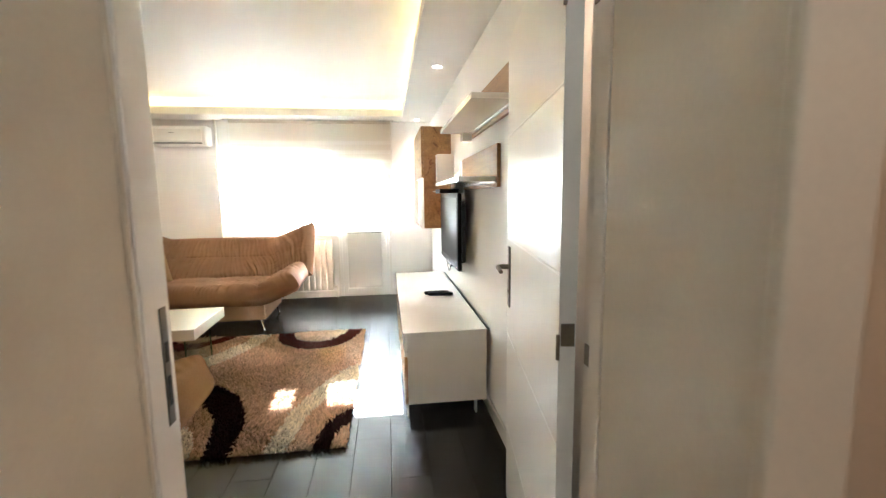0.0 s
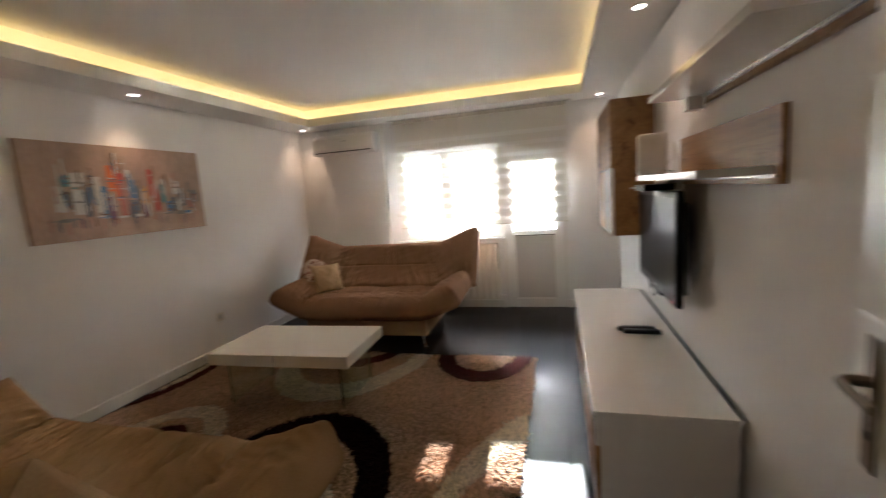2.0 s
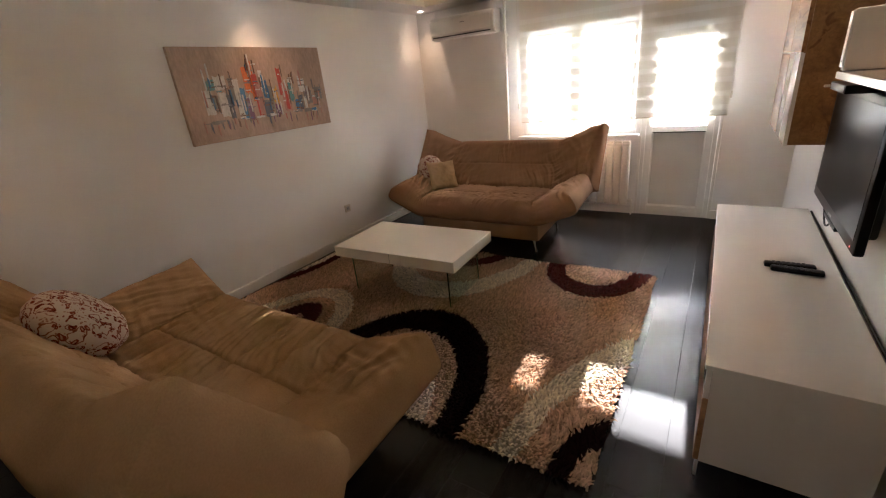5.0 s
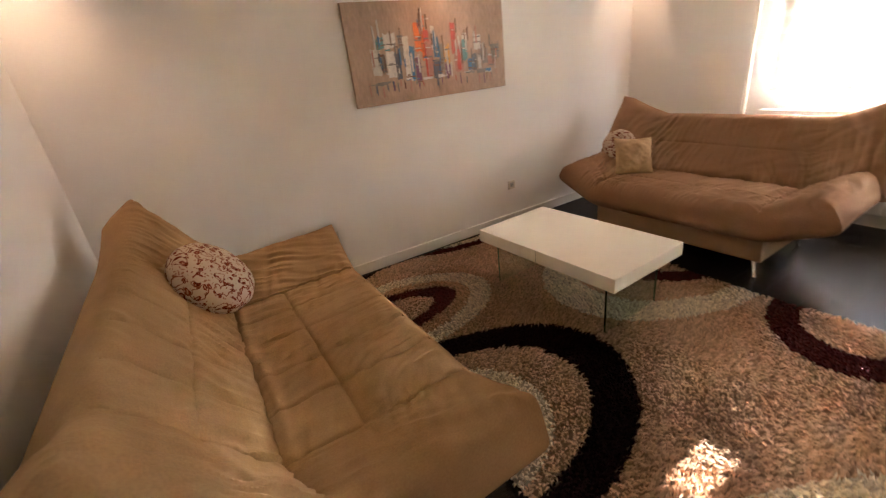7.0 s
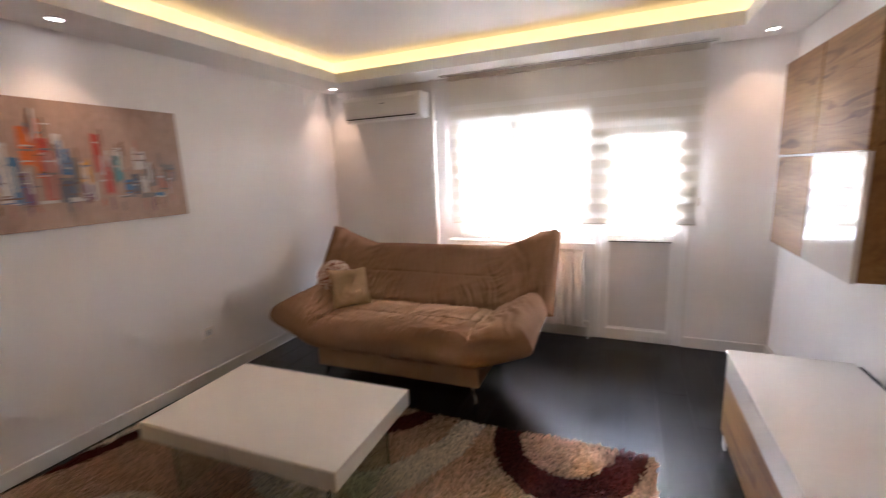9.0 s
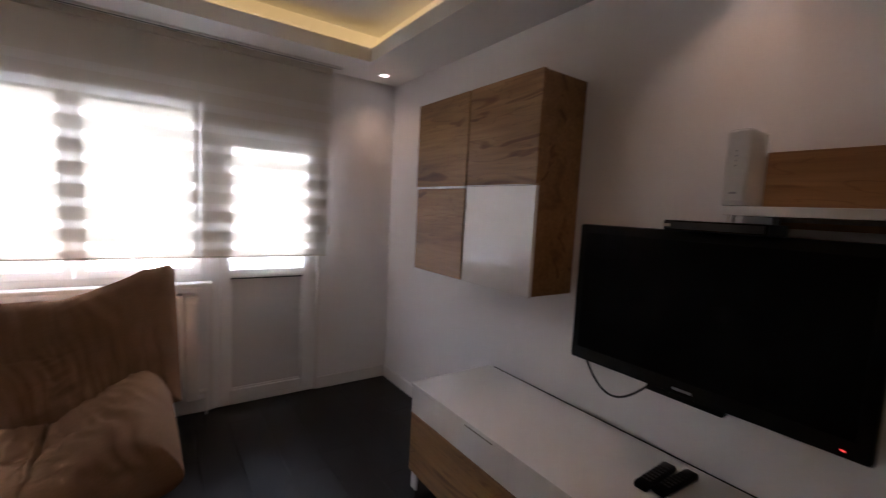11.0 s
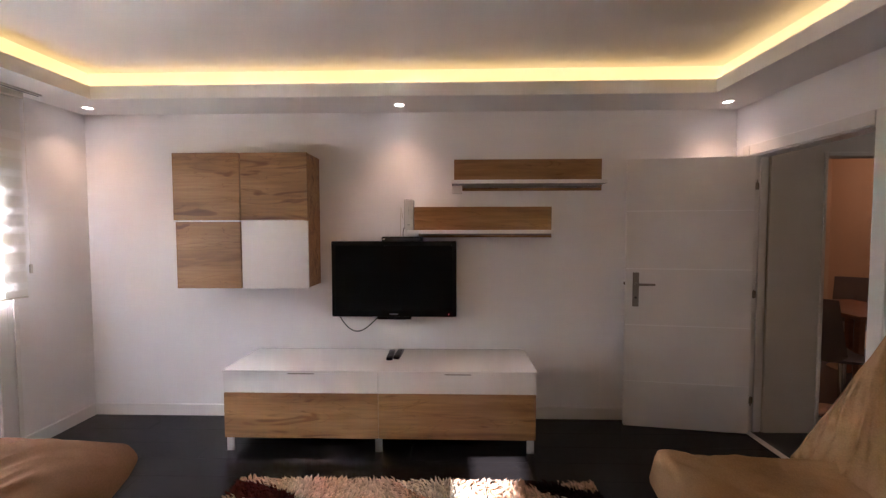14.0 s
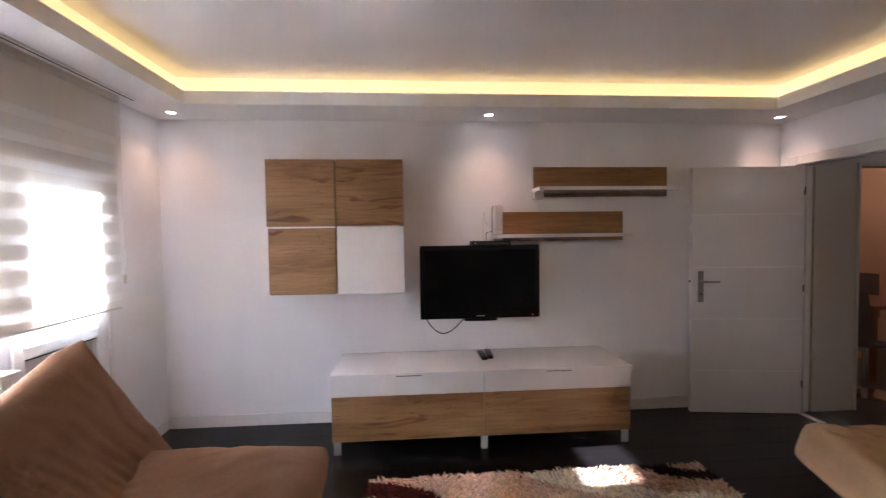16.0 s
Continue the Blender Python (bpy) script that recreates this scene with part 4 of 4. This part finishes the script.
def pile_shades(x, y):
    """The dyed colour of the pile at each place of the rug."""
    c = np.tile(np.array(SHADES["sand"]), (len(x), 1))
    brown = (np.sin(x * 2.3 + 0.8) + np.sin(y * 3.1 - x * 1.1)) > 0.1
    c[brown] = c[brown] * 0.90
    for shade, cx, cy, a, b, a2, b2 in RINGS:
        on = (((x - cx) / a) ** 2 + ((y - cy) / b) ** 2 < 1) & (((x - cx) / a2) ** 2 + ((y - cy) / b2) ** 2 > 1)
        c[on] = SHADES[shade]
    return c


def pile_material():
    m = bpy.data.materials.new("shag_pile")
    m.use_nodes = True
    nt = m.node_tree
    p = nt.nodes["Principled BSDF"]
    p.inputs["Roughness"].default_value = 0.8
    p.inputs["Specular IOR Level"].default_value = 0.04
    at = nt.nodes.new("ShaderNodeAttribute")
    at.attribute_name = "dye_and_shade"
    geo = nt.nodes.new("ShaderNodeNewGeometry")
    r = nt.nodes.new("ShaderNodeMapRange")
    r.inputs["To Min"].default_value, r.inputs["To Max"].default_value = 0.72, 1.28
    nt.links.new(geo.outputs["Random Per Island"], r.inputs["Value"])
    mul = nt.nodes.new("ShaderNodeVectorMath")
    mul.operation = "SCALE"
    nt.links.new(at.outputs["Color"], mul.inputs[0])
    nt.links.new(r.outputs[0], mul.inputs["Scale"])
    nt.links.new(mul.outputs[0], p.inputs["Base Color"])
    # yarn lets some light through
    t, mix = nt.nodes.new("ShaderNodeBsdfTranslucent"), nt.nodes.new("ShaderNodeMixShader")
    mix.inputs[0].default_value = 0.35
    nt.links.new(mul.outputs[0], t.inputs[0])
    nt.links.new(p.outputs[0], mix.inputs[1])
    nt.links.new(t.outputs[0], mix.inputs[2])
    nt.links.new(mix.outputs[0], nt.nodes["Material Output"].inputs[0])
    return m


PILE = pile_material()
rug = thing("rug", Matrix.Translation(((RX0 + RX1) / 2, (RY0 + RY1) / 2, 0)), "shaggy brown rug with cream, maroon and dark rings", "rug")


def rug_mesh(name, verts, faces, colours):
    me = bpy.data.meshes.new(name)
    me.from_pydata(verts, [], faces)
    a = me.attributes.new("dye_and_shade", "FLOAT_COLOR", "POINT")
    a.data.foreach_set("color", np.c_[colours, np.ones(len(colours))].astype(np.float32).ravel())
    me.materials.append(PILE)
    return me


def backing():
    nx, ny = 150, 100
    xs, ys = np.meshgrid(np.linspace(RX0 + 0.01, RX1 - 0.01, nx), np.linspace(RY0 + 0.01, RY1 - 0.01, ny))
    x, y = xs.ravel(), ys.ravel()
    rim = (x < RX0 + 0.02) | (x > RX1 - 0.02) | (y < RY0 + 0.02) | (y > RY1 - 0.02)
    z = np.where(rim, 0.001, 0.013)
    idx = np.arange(nx * ny).reshape(ny, nx)
    faces = np.stack([idx[:-1, :-1], idx[:-1, 1:], idx[1:, 1:], idx[1:, :-1]], -1).reshape(-1, 4)
    # pile colours darkened to 0.45: shade between the tufts put into the backing
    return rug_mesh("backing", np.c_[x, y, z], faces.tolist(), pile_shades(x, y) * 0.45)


def pile():
    """Thick bent tufts of yarn, each a three-sided blade."""
    g = np.random.default_rng(3)
    step = 0.0128
    x, y = np.meshgrid(np.arange(RX0, RX1, step), np.arange(RY0, RY1, step))
    x, y = x.ravel() + g.uniform(-.009, .009, x.size), y.ravel() + g.uniform(-.009, .009, y.size)
    n = len(x)
    drift = 1.1 * np.sin(x * 5.0 + 1.7 * np.sin(y * 4.0)) + 0.9 * np.sin(y * 7.0 + x * 3.0)
    turn = drift + g.uniform(-0.9, 0.9, n)
    lean, tall, fat = g.uniform(.010, .034, n), g.uniform(.018, .031, n), g.uniform(.0036, .0064, n)
    dx, dy = np.cos(turn), np.sin(turn)
    px, py = -dy, dx
    base = np.c_[x, y, np.full(n, 0.010)]
    rows = []
    for k, (f, h, w) in enumerate(((0, 0, 1.0), (0.45, 0.75, 1.1))):
        mid = base + np.c_[dx * lean * f, dy * lean * f, tall * h]
        for s, q in ((1, -0.5), (-1, -0.5), (0, 0.9)):
            rows.append(mid + np.c_[(px * s - dx * q * -1) * fat * w, (py * s + dy * q) * fat * w, np.zeros(n)])
    rows.append(base + np.c_[dx * lean * 1.2, dy * lean * 1.2, tall * 0.92])
    verts = np.stack(rows, 1).reshape(-1, 3)
    o = np.arange(n)[:, None] * 7
    quads = np.concatenate([o + np.array([a, b, b + 3, a + 3]) for a, b in ((0, 1), (1, 2), (2, 0))])
    tris = np.concatenate([o + np.array([a, b, 6]) for a, b in ((3, 4), (4, 5), (5, 3))])
    return rug_mesh("yarn", verts, quads.tolist() + tris.tolist(), np.repeat(pile_shades(x, y), 7, 0))


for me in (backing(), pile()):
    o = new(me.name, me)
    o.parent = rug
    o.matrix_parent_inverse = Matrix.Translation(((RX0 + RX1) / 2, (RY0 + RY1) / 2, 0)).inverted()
    if me.name == "yarn":
        tagged(o, "deep twisted shag pile", "", "", "stuff")


# ---- sofa beds ----
def bend_line(a, fold, soft, left, right):
    """Runs along a mattress that is folded up near both ends: offset along it and out of it, and the tilt."""
    fine = np.linspace(-1.3, 1.3, 2601)
    k = np.clip((np.abs(fine) - fold + soft) / (2 * soft), 0, 1)
    tilt = np.where(fine < 0, -left, right) * (k * k * (3 - 2 * k))
    u = np.cumsum(np.cos(tilt)) * 0.001
    w = np.cumsum(np.sin(tilt)) * 0.001
    u, w = u - u[1300], w - w[1300]
    return np.interp(a, fine, u), np.interp(a, fine, w), np.interp(a, fine, tilt)


def mattress(half_left, half_right, depth, thick, fold, left, right, seams_a, seams_r, seed, wrinkle, flare, deep=0.020, edge=0.06, droop=0.0):
    """A soft folded mattress as a closed skin: along u, across r (0 at the crease, 1 at the free edge), out of its plane n."""
    na, nr = 320, 120
    av = np.sin(np.linspace(-math.pi / 2, math.pi / 2, na))
    av = 0.45 * av + 0.55 * np.linspace(-1, 1, na)
    av = np.where(av < 0, av * half_left, av * half_right)
    rv = 0.5 + 0.5 * (0.45 * np.sin(np.linspace(-math.pi / 2, math.pi / 2, nr)) + 0.55 * np.linspace(-1, 1, nr))
    a, r = np.meshgrid(av, rv)
    end = np.where(a < 0, -a / half_left, a / half_right)
    # distance from the nearest edge, and a rounded edge of that radius
    span = np.where(a < 0, half_left, half_right)
    da, dr = span - np.abs(a), depth * np.minimum(r, 1 - r)
    near = (np.maximum(da, 1e-5) ** -3 + np.maximum(dr, 1e-5) ** -3) ** (-1 / 3)
    profile = np.sqrt(np.clip(1 - np.clip(1 - near / edge, 0, 1) ** 2, 0, 1))
    u, w, tilt = bend_line(a, fold, 0.07, left, right)
    flank = np.clip((np.abs(a) - fold) / 0.35, 0, 1)
    w = w - droop * flank * r ** 2.5
    rr = depth * r * (1 + flare * flank ** 1.3)
    relief = np.zeros_like(a)
    for s in seams_a:
        relief -= deep * np.exp(-(np.abs(a - s - 0.006 * np.sin(r * 5 + s * 7)) / 0.0075) ** 1.3) * (r > 0.05) * (r < 0.96)
    for s in seams_r:
        relief -= deep * np.exp(-(np.abs(r - s - 0.004 * np.sin(a * 5)) * depth / 0.0075) ** 1.3) * (np.abs(a) < fold)
    # a slack roll of cloth lies along the crease
    relief += deep * 0.7 * np.exp(-((rr - 0.075 - 0.012 * np.sin(a * 6)) / 0.020) ** 2) * (np.abs(a) < fold) * (flare < 0.1)
    # stuffing swells between the seams
    lines = np.array(sorted([-1.1, 1.1, *seams_a]))
    near_a = np.min(np.abs(a[..., None] - lines), -1)
    relief += 0.004 * np.clip(near_a / 0.15, 0, 1) ** 0.7
    near_r = np.min(np.abs(r[..., None] - np.array([0.0, *seams_r, 1.0])), -1) * depth
    relief += 0.007 * np.clip(near_a / 0.10, 0, 1) ** 0.6 * np.clip(near_r / 0.10, 0, 1) ** 0.6
    for i in range(a.shape[0]):
        for j in range(a.shape[1]):
            x, y = a[i, j], r[i, j] * depth
            lump = noise.noise(Vector((x * 2.4, y * 2.4, seed))) * 0.007
            skew = x + 0.35 * y * math.sin(x * 3 + seed) + 0.04 * noise.noise(Vector((x * 3, y * 5, seed + 2)))
            folds = noise.noise(Vector((skew * 17, y * 2.6, seed + 3)))
            fine_folds = noise.noise(Vector((skew * 38, y * 5.5, seed + 9)))
            side = noise.noise(Vector((x * 4, y * 20 + x * 6, seed + 15)))
            patch = 0.35 + 0.65 * min(1, max(0, 0.5 + 1.6 * noise.noise(Vector((x * 2.6, y * 3.1, seed + 30)))))
            hinge = math.exp(-((abs(x) - fold) / 0.10) ** 2)
            relief[i, j] += lump + wrinkle * patch * (0.40 * -abs(folds) ** 0.8 + 0.24 * fine_folds - 0.38 * hinge * abs(side) + 0.12 * side)
    relief += 0.045 * (end ** 14) * (np.abs(2 * r - 1) ** 9) * (r > 0.5)
    top, low = thick / 2 - edge * (1 - profile) + relief * (0.25 + 0.75 * profile), -thick / 2 + edge * (1 - profile)
    out = []
    for n in (top, low):
        out.append(np.stack([u - np.sin(tilt) * n, rr, w + np.cos(tilt) * n], -1))
    return out


def skin(bm_name, sheets, to_world, material, parent, label=""):
    top, low = sheets
    nr, na = top.shape[:2]
    pts = np.concatenate([top.reshape(-1, 3), low.reshape(-1, 3)])
    idx = np.arange(nr * na).reshape(nr, na)
    q = np.stack([idx[:-1, :-1], idx[:-1, 1:], idx[1:, 1:], idx[1:, :-1]], -1).reshape(-1, 4)
    faces = q.tolist() + (q[:, ::-1] + nr * na).tolist()
    rim = np.concatenate([idx[0, :-1], idx[:-1, -1], idx[-1, :0:-1], idx[:0:-1, 0]])
    nxt = np.roll(rim, -1)
    faces += np.stack([rim, rim + nr * na, nxt + nr * na, nxt], -1).tolist()
    me = bpy.data.meshes.new(bm_name)
    me.from_pydata([to_world @ Vector(p) for p in pts], [], faces)
    bm = bmesh.new()
    bm.from_mesh(me)
    bpy.data.meshes.remove(me)
    bmesh.ops.remove_doubles(bm, verts=bm.verts[:], dist=0.0004)
    return part(bm_name, bm, material, parent, label, smooth=True)


def sofa_bed(m, material, label, left, right, seams, seed, wrinkle, fat, deep, halves, edge, droop=0.0):
    """A click-clack sofa bed. Local x along it, the crease at y 0, the seat towards +y."""
    s = thing("sofa_bed", m, label, "sofa", "sofa beds")
    seat_m = m @ pose(0, -0.05, 0.362, 2.5)
    skin("seat", mattress(halves[0], halves[1], 0.735, 0.232, 0.62, left, right, seams, (0.42,) if left > right else (0.5,), seed, wrinkle, 0.02, deep, edge + (0.018 if droop else 0.0), droop), seat_m, material, s, "quilted velour seat with upturned ends")
    # rows of the backrest's frame: along, up the lean, out towards the sitter
    up, out = Vector((0, -0.585, 0.811)), Vector((0, 0.811, 0.585))
    back = Matrix((Vector((1, 0, 0)), up, out)).transposed().to_4x4()
    back_m = m @ Matrix.Translation((0, -0.055 - 0.41 * (fat - 0.165), 0.405 - 0.29 * (fat - 0.165))) @ back
    skin("backrest", mattress(1.075, 1.075, 0.605, fat, 0.62, radians(20), radians(20), seams if left > right else (), (0.5,), seed + 20, wrinkle * 0.9, 0.14, deep * 0.6, edge), back_m, material, s, "quilted velour backrest with flared ends")
    part("base", box(bmesh.new(), -0.64, 0.64, -0.20, 0.57, 0.115, 0.275, 0.012, m), BASECLOTH, s, "beige upholstered base box")
    for x in (-0.58, 0.58):
        for y, d in ((0.52, 1), (-0.14, -1)):
            part("leg", tube(bmesh.new(), [m @ Vector(p) for p in ((x, y, 0.116), (x * 1.02, y + 0.012 * d, 0.07), (x * 1.045, y + 0.022 * d, 0.02), (x * 1.05, y + 0.024 * d, 0.0))], [0.026, 0.014, 0.011, 0.015]), CHROME, s, "tapered chrome leg", True)
    return s


sofa_bed(pose(-2.52, 0.62, 0, 0, 0, 0), TAN, "ochre velour sofa bed with quilted seat against the wall", radians(33), radians(17), (-0.62, -0.38, -0.14, 0.10, 0.34, 0.60), 1.0, 0.068, 0.24, 0.016, (1.02, 0.985), 0.062)
sofa_bed(pose(-2.57, 4.16, 0, 0, 0, 181.5), ROSE, "tan velour sofa bed standing below the window", radians(29), radians(33), (-0.62, 0.0, 0.62), 5.0, 0.06, 0.185, 0.009, (1.045, 1.01), 0.085, 0.06)


def cushion(m, half, thick, material, label, seed):
    """A stuffed cushion with drawn-out corners, standing on its local z."""
    c = thing("cushion", m, label, "cushion", "sofa cushions")
    n = 34
    g = np.linspace(-1, 1, n)
    u, v = np.meshgrid(g, g)
    pinch = 1 - 0.10 * (1 - u * u) * np.abs(v) ** 3 - 0.10 * (1 - v * v) * np.abs(u) ** 3
    h = thick * (np.clip(1 - np.abs(u) ** 2.6, 0, 1) * np.clip(1 - np.abs(v) ** 2.6, 0, 1)) ** 0.55
    relief = np.array([[noise.noise(Vector((a * 2.2, b * 2.2, seed))) * 0.016 + noise.noise(Vector((a * 6, b * 6, seed))) * 0.006 for a, b in zip(ra, rb)] for ra, rb in zip(u, v)])
    sheets = [np.stack([u * half * pinch, s * (h + relief * (h > 0.01)), v * half * pinch + half], -1) for s in (1, -1)]
    skin("cover", sheets, m, material, c)
    return c


def round_cushion(m, radius, thick, material, label, seed):
    c = thing("cushion", m, label, "cushion", "sofa cushions")
    rings = []
    for k in range(21):
        f = -1 + 2 * k / 20
        r = radius * max(0.02, (1 - abs(f) ** 2.4)) ** 0.42
        ring = []
        for i in range(40):
            t = 2 * math.pi * i / 40
            w = 1 + 0.045 * noise.noise(Vector((math.cos(t) * 2, math.sin(t) * 2, f * 2 + seed))) + 0.02 * math.sin(9 * t) * abs(f)
            ring.append(m @ Vector((math.cos(t) * r * w, f * thick, math.sin(t) * r * w + radius)))
        rings.append(ring)
    part("cover", tube_rings(bmesh.new(), rings), material, c, smooth=True)
    return c


cushion(pose(-3.06, 0.62, 0.50, 48, 0, -30), 0.232, 0.075, CUSHION, "plain sand velour cushion half hidden behind another", 2.0)
round_cushion(pose(-3.03, 0.70, 0.545, 42, 0, -24), 0.21, 0.112, FLORAL, "round cream cushion printed with rust-red flowers", 1.0)
cushion(pose(-3.075, 3.90, 0.485, -27, 4, 56), 0.165, 0.07, CUSHION, "square sand velour cushion leaning in the sofa corner", 4.0)
round_cushion(pose(-3.30, 4.00, 0.555, -20, 0, 50), 0.145, 0.065, FLORAL, "round floral cushion tucked behind a plain one", 6.0)


# ---- dining room seen through the doorway ----
def dining_chair(m):
    c = thing("dining_chair", m, "taupe leatherette shell chair on a chrome pedestal", "chair", "dining chairs")
    bm = bmesh.new()
    rows = []
    for k in range(15):
        t = k / 14
        y = 0.22 - 0.44 * min(1, t / 0.5) if t < 0.5 else -0.22 - 0.09 * (t - 0.5) / 0.5
        z = 0.455 - 0.02 * math.sin(math.pi * min(1, t / 0.5)) if t < 0.5 else 0.455 + 0.50 * (t - 0.5) / 0.5
        half = 0.23 - 0.02 * t
        rows.append([bm.verts.new(m @ Vector((half * s, y + 0.06 * abs(s) ** 2 * (t > 0.5), z + 0.05 * abs(s) ** 3 * (t <= 0.5)))) for s in np.linspace(-1, 1, 11)])
    for p, q in zip(rows, rows[1:]):
        for i in range(10):
            bm.faces.new((p[i], p[i + 1], q[i + 1], q[i]))
    bmesh.ops.solidify(bm, geom=bm.faces[:], thickness=0.035)
    part("shell", bm, CHAIRSHELL, c, smooth=True)
    part("column", tube(bmesh.new(), [m @ Vector((0, 0, z)) for z in (0.02, 0.43)], 0.025, 14), CHROME, c, smooth=True)
    bm = lathe(bmesh.new(), (0, 0, 0), ((0.21, 0.0), (0.21, 0.006), (0.16, 0.014), (0.03, 0.024)))
    bm.transform(m)
    part("foot_disc", bm, CHROME, c, smooth=True)
    return c


ch = dining_chair(pose(0.13, -0.97, 0, 0, 0, 182))
copy_thing(ch, pose(1.25, -2.10, 0, 0, 0, 40))
dt = thing("dining_table", Matrix.Translation((0.75, -1.55, 0)), "red-brown wooden dining table behind the chair", "table")
part("tabletop", cube(0.30, 1.20, -2.0, -1.25, 0.72, 0.755, bevel=0.006), TABLEWOOD, dt)
for x in (0.36, 1.14):
    for y in (-1.94, -1.31):
        part("leg", cube(x - 0.025, x + 0.025, y - 0.025, y + 0.025, 0, 0.7195, bevel=0.003), TABLEWOOD, dt)

# ---- floorboards ----
fl = structure("floor", cube(-W - 0.1, 0.1, -0.019, L + 0.2, -0.08, -0.0012), SUBFLOOR, "black-brown laminate floorboards with fine joints")
BW, BL = 0.197, 1.385
planks = {}


def floorboard(x0, x1, y0, y1):
    key = (round(x1 - x0, 4), round(y1 - y0, 4))
    if key not in planks:
        bm = box(bmesh.new(), 0.0005, key[0] - 0.0005, 0.0005, key[1] - 0.0005, -0.0011, 0.0)
        top = [e for e in bm.edges if all(v.co.z > -0.0005 for v in e.verts)]
        bmesh.ops.bevel(bm, geom=top, offset=0.0009, segments=1, affect="EDGES")
        planks[key] = finish("floorboard", bm, PLANK)
    o = new("floorboard", planks[key])
    o.parent, o.location = fl, (x0, y0, 0)


x, k = -0.64 + 4 * BW, 0
starts = (1.04, 1.405, 1.26, 0.62, 1.13, 0.27, 0.84)
while x > -W - 0.05:
    x0, x1 = max(x - BW, -W - 0.02), min(x, 0.0)
    if x1 - x0 > 0.01:
        y = starts[(k + 4) % 7] - 2 * BL
        while y < L + 0.1:
            y0, y1 = max(y, 0.0), min(y + BL, L + 0.03)
            if y1 - y0 > 0.02:
                floorboard(x0, x1, y0, y1)
            y += BL
    x, k = x - BW, k + 1
